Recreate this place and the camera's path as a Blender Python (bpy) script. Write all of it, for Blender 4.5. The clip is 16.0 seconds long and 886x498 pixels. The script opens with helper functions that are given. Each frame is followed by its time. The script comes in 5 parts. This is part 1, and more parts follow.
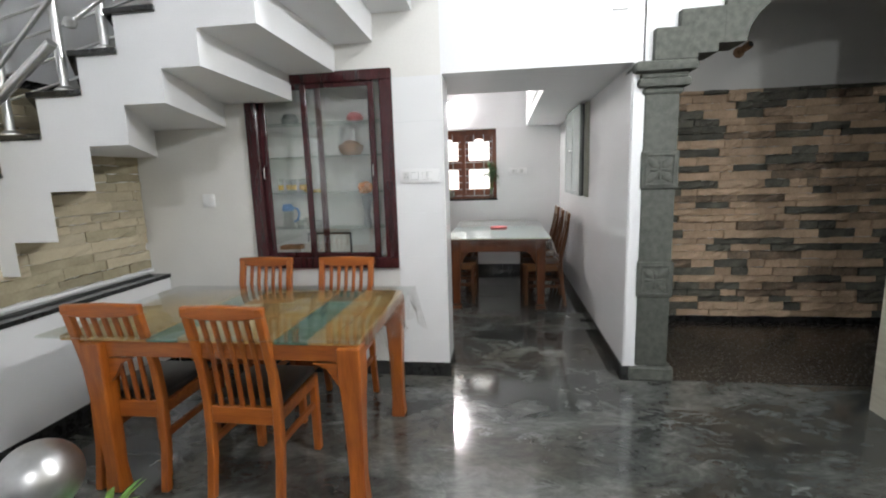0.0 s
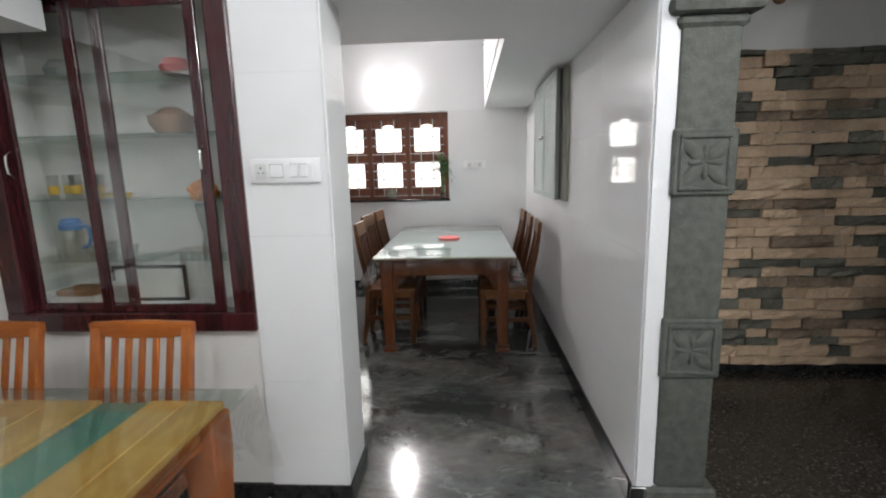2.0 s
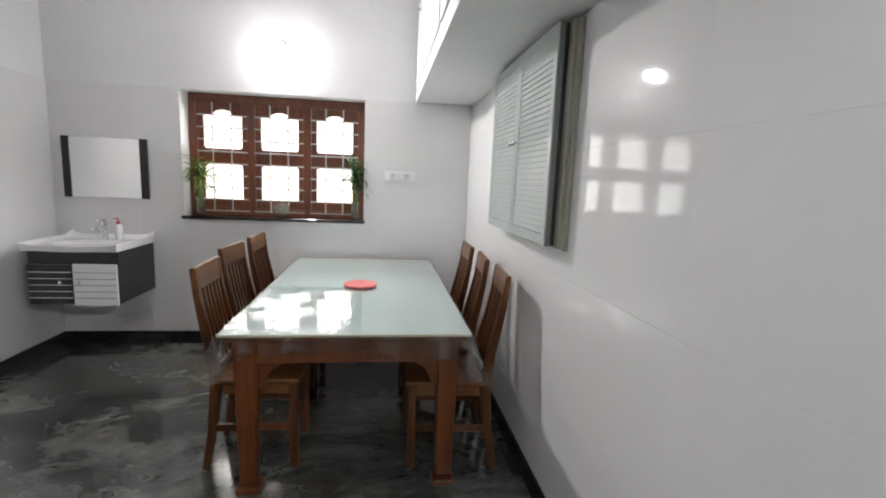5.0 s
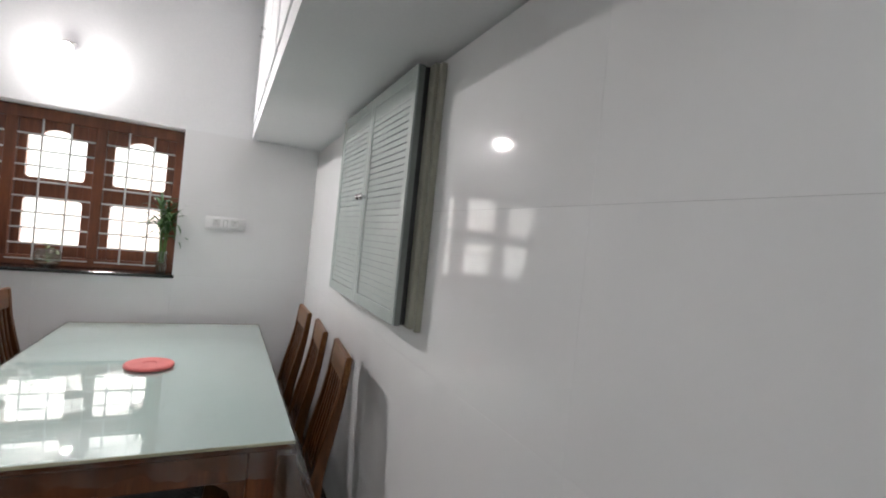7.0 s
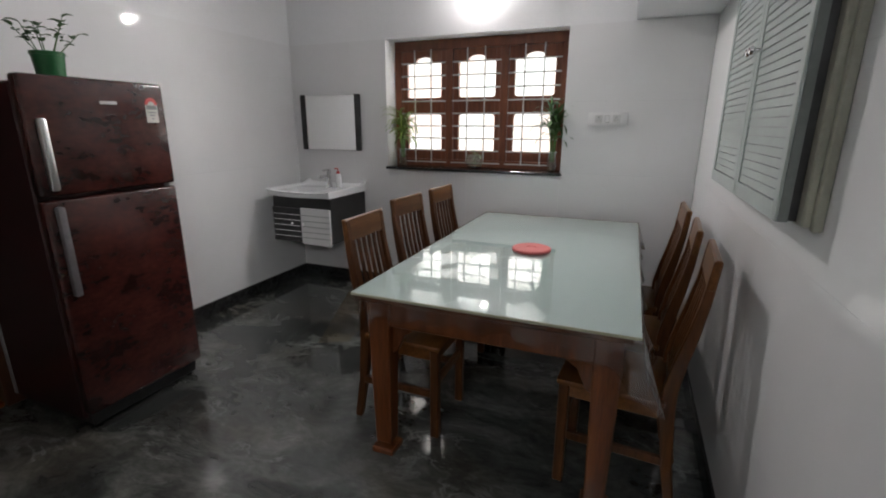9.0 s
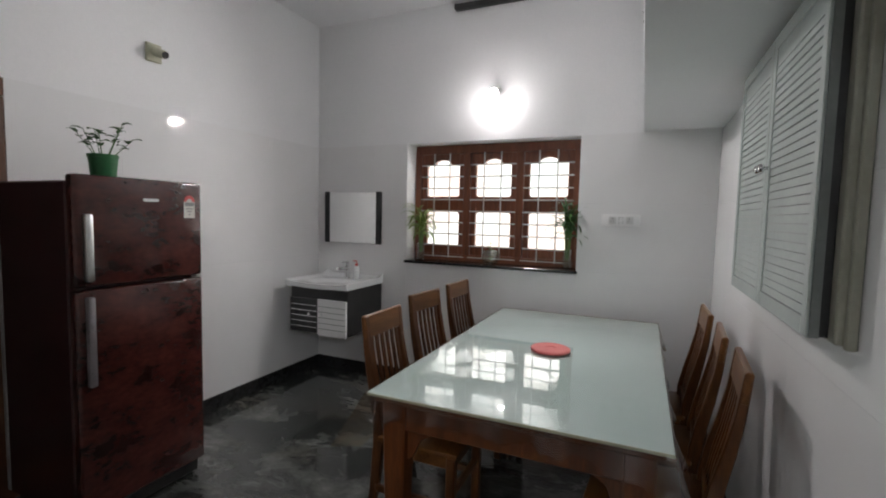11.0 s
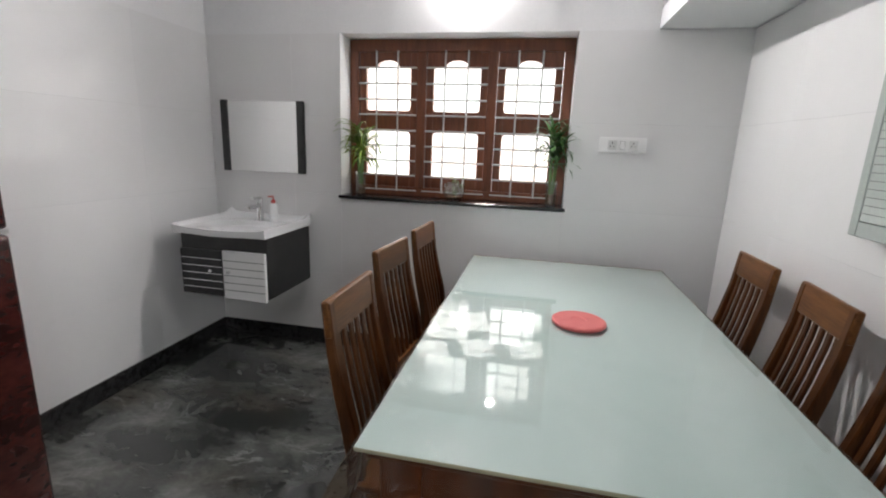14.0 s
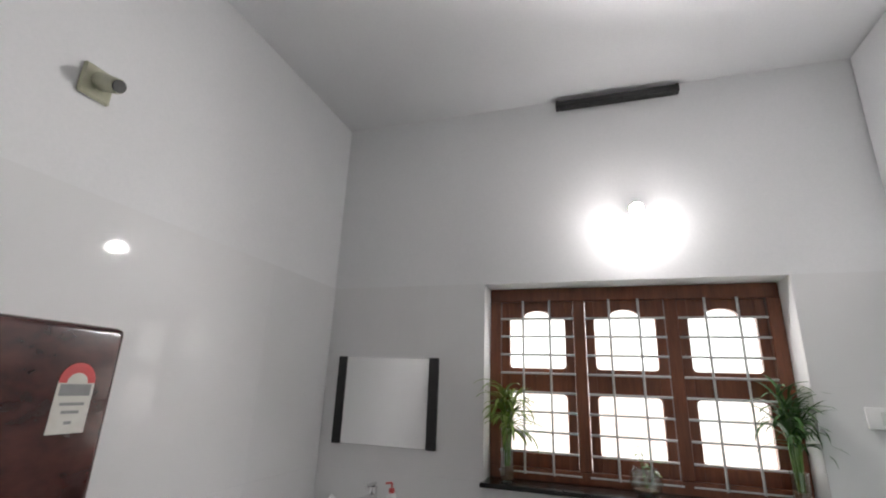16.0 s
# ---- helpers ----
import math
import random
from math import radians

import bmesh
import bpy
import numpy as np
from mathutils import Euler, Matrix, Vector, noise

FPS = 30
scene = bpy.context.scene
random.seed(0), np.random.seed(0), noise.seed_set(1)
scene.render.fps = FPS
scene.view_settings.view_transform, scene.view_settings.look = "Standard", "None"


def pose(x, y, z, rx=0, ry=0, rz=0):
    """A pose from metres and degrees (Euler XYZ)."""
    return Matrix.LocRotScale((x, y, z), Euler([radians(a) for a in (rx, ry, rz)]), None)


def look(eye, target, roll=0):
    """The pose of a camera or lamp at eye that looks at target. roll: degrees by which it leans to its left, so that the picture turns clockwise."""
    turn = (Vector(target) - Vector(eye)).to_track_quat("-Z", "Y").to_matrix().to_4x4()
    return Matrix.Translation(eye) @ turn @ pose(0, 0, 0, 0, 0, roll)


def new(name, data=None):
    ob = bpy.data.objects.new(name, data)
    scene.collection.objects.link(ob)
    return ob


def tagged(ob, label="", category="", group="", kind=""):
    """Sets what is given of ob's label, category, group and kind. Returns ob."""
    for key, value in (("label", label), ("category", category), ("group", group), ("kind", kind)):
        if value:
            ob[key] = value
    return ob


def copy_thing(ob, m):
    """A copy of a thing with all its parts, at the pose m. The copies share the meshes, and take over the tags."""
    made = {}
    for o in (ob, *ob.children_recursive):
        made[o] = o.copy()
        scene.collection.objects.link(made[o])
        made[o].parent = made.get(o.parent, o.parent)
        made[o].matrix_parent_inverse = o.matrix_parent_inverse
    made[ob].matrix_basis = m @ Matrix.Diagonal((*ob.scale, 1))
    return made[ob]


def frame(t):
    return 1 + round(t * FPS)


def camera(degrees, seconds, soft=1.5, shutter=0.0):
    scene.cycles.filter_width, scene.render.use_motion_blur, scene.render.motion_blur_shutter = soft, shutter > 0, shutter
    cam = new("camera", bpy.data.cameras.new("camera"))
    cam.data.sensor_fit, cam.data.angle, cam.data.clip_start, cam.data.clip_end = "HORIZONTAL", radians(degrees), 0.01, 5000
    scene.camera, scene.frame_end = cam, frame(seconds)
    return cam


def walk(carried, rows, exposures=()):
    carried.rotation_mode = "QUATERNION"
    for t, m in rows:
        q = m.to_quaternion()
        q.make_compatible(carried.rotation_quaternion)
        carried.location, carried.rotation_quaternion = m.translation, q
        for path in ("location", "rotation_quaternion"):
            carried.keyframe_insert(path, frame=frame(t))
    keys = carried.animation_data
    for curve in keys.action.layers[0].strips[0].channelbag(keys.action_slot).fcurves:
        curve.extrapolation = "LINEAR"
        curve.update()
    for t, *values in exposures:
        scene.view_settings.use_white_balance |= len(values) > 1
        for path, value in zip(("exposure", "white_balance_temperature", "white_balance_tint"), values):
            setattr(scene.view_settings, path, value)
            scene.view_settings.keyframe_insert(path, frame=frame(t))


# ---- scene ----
cam = camera(88.4, 16.0, 2.0)
PATH = [
    (0, (0.206, 1.371, 1.409), (-0.056, 3.328, 1.091), -1.7),
    (0.5, (0.208, 1.673, 1.413), (-0.127, 3.623, 1.119), -1.9),
    (1, (0.314, 2.032, 1.401), (-0.069, 3.967, 1.07), -0.9),
    (1.5, (0.349, 2.387, 1.391), (-0.003, 4.325, 1.047), 0.9),
    (2, (0.337, 2.711, 1.404), (0.224, 4.678, 1.058), -1.4),
    (2.5, (0.373, 3.073, 1.409), (0.165, 5.045, 1.142), -0.7),
    (3, (0.339, 3.352, 1.401), (0.192, 5.311, 1.031), -1.0),
    (3.5, (0.317, 3.549, 1.409), (0.267, 5.516, 1.055), -0.9),
    (4, (0.328, 3.772, 1.41), (0.234, 5.734, 1.035), -0.9),
    (4.5, (0.337, 3.939, 1.404), (0.284, 5.916, 1.105), 3.4),
    (5, (0.28, 4.115, 1.421), (0.547, 6.076, 1.127), 2.4),
    (5.2, (0.257, 4.164, 1.429), (0.696, 6.097, 1.161), 3.1),
    (7.3, (0.412, 4.525, 1.464), (1.284, 6.326, 1.452), 5.8),
    (7.5, (0.412, 4.574, 1.464), (1.234, 6.397, 1.435), 4.6),
    (8, (0.369, 4.704, 1.431), (0.745, 6.647, 1.14), 1.5),
    (8.5, (0.43, 4.685, 1.385), (0.221, 6.58, 0.782), 0.5),
    (9, (0.591, 4.576, 1.397), (-0.133, 6.365, 0.873), 0.2),
    (9.2, (0.614, 4.571, 1.405), (-0.234, 6.316, 0.922), -1.4),
    (11.3, (0.532, 4.549, 1.45), (-0.228, 6.396, 1.344), 1.7),
    (11.5, (0.488, 4.554, 1.454), (-0.196, 6.431, 1.354), 2.6),
    (12, (0.384, 4.638, 1.437), (-0.17, 6.549, 1.231), 2.4),
    (12.5, (0.325, 4.817, 1.448), (-0.288, 6.7, 1.168), -0.8),
    (13, (0.263, 4.923, 1.433), (-0.424, 6.774, 1.114), 0.4),
    (13.5, (0.118, 5.071, 1.406), (-0.287, 6.971, 0.931), 2.0),
    (14, (-0.04, 5.195, 1.401), (-0.422, 7.108, 0.96), 2.2),
    (14.5, (-0.148, 5.372, 1.411), (-0.655, 7.284, 1.12), -0.8),
    (15, (-0.353, 5.47, 1.458), (-0.946, 7.379, 1.516), -0.0),
    (15.5, (-0.569, 5.531, 1.492), (-1.099, 7.44, 1.772), -3.0),
    (16, (-0.745, 5.606, 1.506), (-1.353, 7.423, 2.08), 2.2),
]
EXPOSURES = [(0, 1.12), (1.0, 1.22), (1.5, 1.08), (2.5, 0.98), (3.5, 0.95), (4, 1.05), (5, 1.15), (7.5, 0.8), (8, 1.0), (8.5, 1.0), (9, 0.38), (11.5, 0.33), (12.5, 0.38), (13.0, 0.4), (13.5, 0.7), (14.5, 0.82), (15.0, -0.22), (15.6, -0.2), (16, 0.48)]
walk(cam, [(t, look(eye, target, roll)) for t, eye, target, roll in PATH], EXPOSURES)

# ---- world and lights ----
world = bpy.data.worlds.new("sky")
scene.world = world
world.use_nodes = True
wn = world.node_tree.nodes
sky = wn.new("ShaderNodeTexSky")
sky.sky_type, sky.sun_disc = "NISHITA", False
sky.sun_elevation, sky.sun_rotation = radians(40), radians(200)
world.node_tree.links.new(sky.outputs["Color"], wn["Background"].inputs["Color"])
wn["Background"].inputs["Strength"].default_value = 0.08


def lamp(name, kind, at, power, size, color, aim=None):
    data = bpy.data.lights.new(name, kind)
    data.energy, data.color = power, color
    if kind in ("POINT", "SPOT"):
        data.shadow_soft_size = size
    else:
        data.shape, data.size, data.size_y = "RECTANGLE", size[0], size[1]
    ob = new(name, data)
    ob.matrix_world = look(at, aim) if aim else pose(*at)
    return ob


sun_data = bpy.data.lights.new("sun", "SUN")
sun_data.energy, sun_data.angle, sun_data.color = 1.0, radians(10), (1.0, 0.97, 0.92)
new("sun", sun_data).matrix_world = look((-6, 20, 16), (0, 8, 0))
BULB = (-0.51, 7.87, 2.36)
bulb_light = lamp("wall_bulb_light", "SPOT", (BULB[0], BULB[1] - 0.036, BULB[2] + 0.005), 52, 0.03, (1.0, 0.955, 0.945), (BULB[0] + 0.22, BULB[1] - 1.0, BULB[2] - 0.36))
bulb_light.data.spot_size, bulb_light.data.spot_blend = radians(180), 0.55
lamp("window_light", "AREA", (-0.59, 8.33, 1.56), 10, (1.35, 0.95), (1.0, 0.95, 0.93), (-0.59, 0, 1.2))
lamp("ceiling_lamp_light", "POINT", (0.5, 2.85, 2.98), 21, 0.07, (0.95, 0.98, 1.0))
lamp("rear_lamp_light", "POINT", (0.4, -0.5, 2.95), 44, 0.07, (0.95, 0.98, 1.0))
lamp("wall_tube_light", "AREA", (2.255, 2.75, 2.62), 40, (1.15, 0.05), (0.95, 0.98, 1.0), (-2.0, 3.4, 1.7))

# ---- materials ----


def material(name):
    m = bpy.data.materials.new(name)
    m.use_nodes = True
    return m, m.node_tree.nodes, m.node_tree.links, m.node_tree.nodes["Principled BSDF"]


def surface(name, dark, light, size=6.0, rough=0.5, bump=0.1, fine=60.0, metal=0.0, stretch=(1, 1, 1), vary=0.0, coat=0.0, bumpsize=None, wobble=0.06, spec=0.5):
    """Base colour between two tones by broad noise and fine grain, roughness that wanders and a fine relief."""
    m, n, l, p = material(name)
    tc = n.new("ShaderNodeTexCoord")
    mp = n.new("ShaderNodeMapping")
    mp.inputs["Scale"].default_value = stretch
    l.new(tc.outputs["Object"], mp.inputs["Vector"])
    a = n.new("ShaderNodeTexNoise")
    a.inputs["Scale"].default_value, a.inputs["Detail"].default_value = size, 5
    b = n.new("ShaderNodeTexNoise")
    b.inputs["Scale"].default_value, b.inputs["Detail"].default_value = fine, 3
    l.new(mp.outputs["Vector"], a.inputs["Vector"])
    l.new(mp.outputs["Vector"], b.inputs["Vector"])
    mix = n.new("ShaderNodeMath")
    mix.operation = "MULTIPLY_ADD"
    mix.inputs[1].default_value = 0.35
    l.new(b.outputs["Fac"], mix.inputs[0])
    sc = n.new("ShaderNodeMath")
    sc.operation = "MULTIPLY"
    sc.inputs[1].default_value = 0.65
    l.new(a.outputs["Fac"], sc.inputs[0])
    l.new(sc.outputs[0], mix.inputs[2])
    ramp = n.new("ShaderNodeValToRGB")
    ramp.color_ramp.elements[0].position, ramp.color_ramp.elements[1].position = 0.32, 0.68
    ramp.color_ramp.elements[0].color, ramp.color_ramp.elements[1].color = (*dark, 1), (*light, 1)
    l.new(mix.outputs[0], ramp.inputs["Fac"])
    out = ramp.outputs["Color"]
    if vary:
        info = n.new("ShaderNodeObjectInfo")
        hsv = n.new("ShaderNodeHueSaturation")
        rng = n.new("ShaderNodeMapRange")
        rng.inputs["To Min"].default_value, rng.inputs["To Max"].default_value = 1 - vary, 1 + vary
        l.new(info.outputs["Random"], rng.inputs["Value"])
        l.new(rng.outputs["Result"], hsv.inputs["Value"])
        l.new(out, hsv.inputs["Color"])
        out = hsv.outputs["Color"]
    l.new(out, p.inputs["Base Color"])
    rr = n.new("ShaderNodeMapRange")
    rr.inputs["To Min"].default_value, rr.inputs["To Max"].default_value = max(0.02, rough - wobble), rough + wobble
    l.new(a.outputs["Fac"], rr.inputs["Value"])
    l.new(rr.outputs["Result"], p.inputs["Roughness"])
    p.inputs["Metallic"].default_value = metal
    p.inputs["Coat Weight"].default_value = coat
    p.inputs["Specular IOR Level"].default_value = spec
    p.inputs["Coat Roughness"].default_value = 0.08
    if bump:
        bp = n.new("ShaderNodeBump")
        bp.inputs["Strength"].default_value, bp.inputs["Distance"].default_value = bump, 0.004
        if bumpsize:
            c = n.new("ShaderNodeTexNoise")
            c.inputs["Scale"].default_value, c.inputs["Detail"].default_value = bumpsize, 4
            l.new(mp.outputs["Vector"], c.inputs["Vector"])
            l.new(c.outputs["Fac"], bp.inputs["Height"])
        else:
            l.new(mix.outputs[0], bp.inputs["Height"])
        l.new(bp.outputs["Normal"], p.inputs["Normal"])
    return m


def marble(name):
    """Polished dark marble: broad smoky clouds, brown patches, fine mottling and pale broken veins."""
    m, n, l, p = material(name)
    tc = n.new("ShaderNodeTexCoord")
    mp = n.new("ShaderNodeMapping")
    mp.inputs["Rotation"].default_value = (0, 0, radians(-38))
    mp.inputs["Scale"].default_value = (1.0, 1.7, 1.0)
    l.new(tc.outputs["Object"], mp.inputs["Vector"])

    def noise(source, size, detail, rough, twist=0.0):
        t = n.new("ShaderNodeTexNoise")
        t.inputs["Scale"].default_value, t.inputs["Detail"].default_value = size, detail
        t.inputs["Roughness"].default_value, t.inputs["Distortion"].default_value = rough, twist
        l.new(source, t.inputs["Vector"])
        return t

    def tones(source, stops):
        r = n.new("ShaderNodeValToRGB")
        e = r.color_ramp.elements
        e[0].position, e[0].color = stops[0][0], (*stops[0][1], 1)
        e[1].position, e[1].color = stops[-1][0], (*stops[-1][1], 1)
        for at, c in stops[1:-1]:
            e.new(at).color = (*c, 1)
        l.new(source, r.inputs["Fac"])
        return r

    def blend(amount, first, second, kind="MIX"):
        x = n.new("ShaderNodeMixRGB")
        x.blend_type = kind
        for k, v in enumerate((amount, first, second)):
            if isinstance(v, (int, float)):
                x.inputs[k].default_value = v
            elif isinstance(v, tuple):
                x.inputs[k].default_value = (*v, 1)
            else:
                l.new(v, x.inputs[k])
        return x.outputs[0]

    warp = noise(mp.outputs["Vector"], 1.1, 5, 0.55)
    flow = blend(0.55, mp.outputs["Vector"], warp.outputs["Color"], "ADD")
    cloud = noise(flow, 1.5, 7, 0.6, 0.6)
    base = tones(cloud.outputs["Fac"], [(0.34, (0.02, 0.022, 0.022)), (0.5, (0.06, 0.064, 0.061)), (0.66, (0.15, 0.153, 0.143))])
    patch = noise(mp.outputs["Vector"], 0.9, 3, 0.5)
    brown = tones(patch.outputs["Fac"], [(0.52, (0, 0, 0)), (0.7, (0.5, 0.5, 0.5))])
    col = blend(brown.outputs["Color"], base.outputs["Color"], (0.1, 0.082, 0.061))
    fine = noise(flow, 16, 9, 0.68)
    speck = tones(fine.outputs["Fac"], [(0.36, (0.62, 0.62, 0.62)), (0.66, (1.4, 1.4, 1.38))])
    col = blend(0.75, col, speck.outputs["Color"], "MULTIPLY")
    vein = noise(flow, 1.9, 9, 0.62, 1.2)
    band = tones(vein.outputs["Fac"], [(0.47, (0, 0, 0)), (0.5, (1, 1, 1)), (0.522, (0, 0, 0))])
    broken = noise(mp.outputs["Vector"], 2.3, 4, 0.6)
    gate = tones(broken.outputs["Fac"], [(0.5, (0, 0, 0)), (0.64, (0.58, 0.58, 0.58))])
    amount = blend(1.0, band.outputs["Color"], gate.outputs["Color"], "MULTIPLY")
    col = blend(amount, col, (0.27, 0.28, 0.27))
    l.new(col, p.inputs["Base Color"])
    p.inputs["Specular IOR Level"].default_value = 1.0
    rr = n.new("ShaderNodeMapRange")
    rr.inputs["To Min"].default_value, rr.inputs["To Max"].default_value = 0.07, 0.16
    l.new(cloud.outputs["Fac"], rr.inputs["Value"])
    l.new(rr.outputs["Result"], p.inputs["Roughness"])
    return m


def wood(name, dark, light, rough=0.32, scale=1.0, axis=2, vary=0.12, coat=0.25, spec=0.5):
    """Varnished wood, grain along one axis of the part."""
    stretch = [9.0 * scale, 9.0 * scale, 9.0 * scale]
    stretch[axis] = 0.9 * scale
    return surface(name, dark, light, 3.0, rough, 0.12, 16.0, 0.0, tuple(stretch), vary, coat, spec=spec)


def clear(name, tint, rough=0.02, gloss=0.1, bump=0.0, bumpsize=20.0, edge=None, depth=0.01):
    """A thin clear sheet: see-through with a mirror gloss that grows at grazing angles."""
    m, n, l, p = material(name)
    n.remove(p)
    t = n.new("ShaderNodeBsdfTransparent")
    t.inputs["Color"].default_value = (*tint, 1)
    g = n.new("ShaderNodeBsdfGlossy")
    g.inputs["Roughness"].default_value = rough
    f = n.new("ShaderNodeLayerWeight")
    f.inputs["Blend"].default_value = 0.5
    five = n.new("ShaderNodeMath")
    five.operation = "POWER"
    five.inputs[1].default_value = 5.0
    l.new(f.outputs["Facing"], five.inputs[0])
    k = n.new("ShaderNodeMath")
    k.operation, k.use_clamp = "MULTIPLY_ADD", True
    k.inputs[1].default_value, k.inputs[2].default_value = 0.9, 0.035 + gloss
    l.new(five.outputs[0], k.inputs[0])
    mx = n.new("ShaderNodeMixShader")
    l.new(k.outputs[0], mx.inputs[0])
    l.new(t.outputs[0], mx.inputs[1])
    l.new(g.outputs[0], mx.inputs[2])
    if bump:
        tc = n.new("ShaderNodeTexCoord")
        no = n.new("ShaderNodeTexNoise")
        no.inputs["Scale"].default_value, no.inputs["Detail"].default_value = bumpsize, 3
        no.inputs["Distortion"].default_value = 1.5
        bp = n.new("ShaderNodeBump")
        bp.inputs["Strength"].default_value, bp.inputs["Distance"].default_value = bump, depth
        l.new(tc.outputs["Object"], no.inputs["Vector"])
        l.new(no.outputs["Fac"], bp.inputs["Height"])
        l.new(bp.outputs["Normal"], g.inputs["Normal"])
        l.new(bp.outputs["Normal"], f.inputs["Normal"])
        if edge:
            # wrinkles only along the two slack edges of the sheet
            sep = n.new("ShaderNodeSeparateXYZ")
            l.new(tc.outputs["Object"], sep.inputs[0])
            spread = n.new("ShaderNodeTexNoise")
            spread.inputs["Scale"].default_value, spread.inputs["Detail"].default_value = 11.0, 3
            sparse = n.new("ShaderNodeMapRange")
            sparse.inputs["From Min"].default_value, sparse.inputs["From Max"].default_value = 0.47, 0.6
            l.new(spread.outputs["Fac"], sparse.inputs["Value"])
            l.new(tc.outputs["Object"], spread.inputs["Vector"])
            ramps = []
            for axis, start, width in (("X", edge[0], 0.17), ("Y", edge[1], 0.3)):
                r = n.new("ShaderNodeMapRange")
                r.inputs["From Min"].default_value, r.inputs["From Max"].default_value = start, start + width
                r.inputs["To Min"].default_value, r.inputs["To Max"].default_value = 1.0, 0.0
                l.new(sep.outputs[axis], r.inputs["Value"])
                ramps.append(r)
            near = n.new("ShaderNodeMath")
            near.operation = "MULTIPLY"
            near.inputs[1].default_value = 0.5
            l.new(ramps[1].outputs[0], near.inputs[0])
            top = n.new("ShaderNodeMath")
            top.operation = "MAXIMUM"
            l.new(ramps[0].outputs[0], top.inputs[0])
            l.new(near.outputs[0], top.inputs[1])
            both = n.new("ShaderNodeMath")
            both.operation = "MULTIPLY"
            l.new(top.outputs[0], both.inputs[0])
            l.new(sparse.outputs["Result"], both.inputs[1])
            amount = n.new("ShaderNodeMath")
            amount.operation = "MULTIPLY"
            amount.inputs[1].default_value = bump * 0.45
            l.new(both.outputs[0], amount.inputs[0])
            l.new(amount.outputs[0], bp.inputs["Strength"])
    l.new(mx.outputs[0], n["Material Output"].inputs["Surface"])
    return m


def glow(name, color, strength, second=None):
    m, n, l, p = material(name)
    n.remove(p)
    e = n.new("ShaderNodeEmission")
    e.inputs["Color"].default_value, e.inputs["Strength"].default_value = (*color, 1), strength
    if second:
        tc = n.new("ShaderNodeTexCoord")
        no = n.new("ShaderNodeTexNoise")
        no.inputs["Scale"].default_value = 0.7
        r = n.new("ShaderNodeValToRGB")
        r.color_ramp.elements[0].position, r.color_ramp.elements[1].position = 0.42, 0.6
        r.color_ramp.elements[0].color, r.color_ramp.elements[1].color = (*second, 1), (*color, 1)
        l.new(tc.outputs["Object"], no.inputs["Vector"])
        l.new(no.outputs["Fac"], r.inputs["Fac"])
        l.new(r.outputs["Color"], e.inputs["Color"])
    l.new(e.outputs[0], n["Material Output"].inputs["Surface"])
    return m


FLOOR = marble("dark polished marble")
BLACK_STONE = surface("black granite", (0.008, 0.008, 0.009), (0.03, 0.03, 0.03), 30, 0.16, 0.02, 140)
HALL_STONE = surface("speckled dark granite", (0.004, 0.004, 0.004), (0.08, 0.068, 0.056), 60, 0.26, 0.03, 190)
PAINT = surface("white wall paint", (0.76, 0.77, 0.78), (0.83, 0.83, 0.84), 1.2, 0.6, 0.06, 90)
CREAM = surface("cream wall paint", (0.69, 0.68, 0.65), (0.76, 0.75, 0.72), 1.4, 0.6, 0.06, 90)
CEILING = surface("ceiling paint", (0.76, 0.76, 0.78), (0.82, 0.82, 0.83), 1.2, 0.75, 0.05, 80)
TILE = surface("glossy white wall tile", (0.765, 0.77, 0.775), (0.805, 0.805, 0.81), 0.9, 0.05, 0.004, 5, vary=0.01, wobble=0.012, spec=0.24)
GREY_TILE = surface("grey white wall tile", (0.755, 0.755, 0.76), (0.795, 0.795, 0.8), 0.9, 0.16, 0.012, 5, vary=0.01, wobble=0.04, spec=0.3)
STUCCO = surface("white stair plaster", (0.77, 0.78, 0.79), (0.84, 0.84, 0.85), 2.0, 0.65, 0.08, 110)
PILLAR = surface("rough dark grey pillar stone", (0.058, 0.062, 0.054), (0.128, 0.133, 0.116), 26, 0.85, 0.8, 210, bumpsize=150)
STONE_A = surface("tan split stone", (0.4, 0.275, 0.175), (0.64, 0.475, 0.33), 7, 0.75, 0.6, 60, vary=0.16)
STONE_B = surface("grey green split stone", (0.05, 0.055, 0.046), (0.17, 0.16, 0.125), 9, 0.75, 0.7, 60, vary=0.25)
STONE_C = surface("brown split stone", (0.1, 0.085, 0.06), (0.36, 0.26, 0.18), 8, 0.75, 0.8, 60, vary=0.25)
PALE_A = surface("pale yellow split stone", (0.45, 0.385, 0.265), (0.56, 0.495, 0.36), 5, 0.7, 0.4, 60, vary=0.12)
PALE_B = surface("olive split stone", (0.27, 0.235, 0.15), (0.4, 0.35, 0.24), 9, 0.7, 0.4, 60, vary=0.2)
ORANGE = wood("orange varnished wood", (0.2, 0.045, 0.006), (0.42, 0.12, 0.015))
ORANGE_X = wood("orange varnished wood across", (0.2, 0.045, 0.006), (0.42, 0.12, 0.015), axis=0)
ORANGE_Y = wood("orange varnished wood along", (0.2, 0.045, 0.006), (0.42, 0.12, 0.015), axis=1)
BOARD = wood("pale yellow wood board", (0.34, 0.165, 0.036), (0.58, 0.35, 0.1), 0.3, 1.3, 1, 0.1)
BROWN = wood("brown varnished teak", (0.038, 0.013, 0.004), (0.12, 0.043, 0.013), coat=0.04, spec=0.25)
BROWN_X = wood("brown varnished teak across", (0.07, 0.026, 0.0075), (0.185, 0.075, 0.022), axis=0, coat=0.04, spec=0.25)
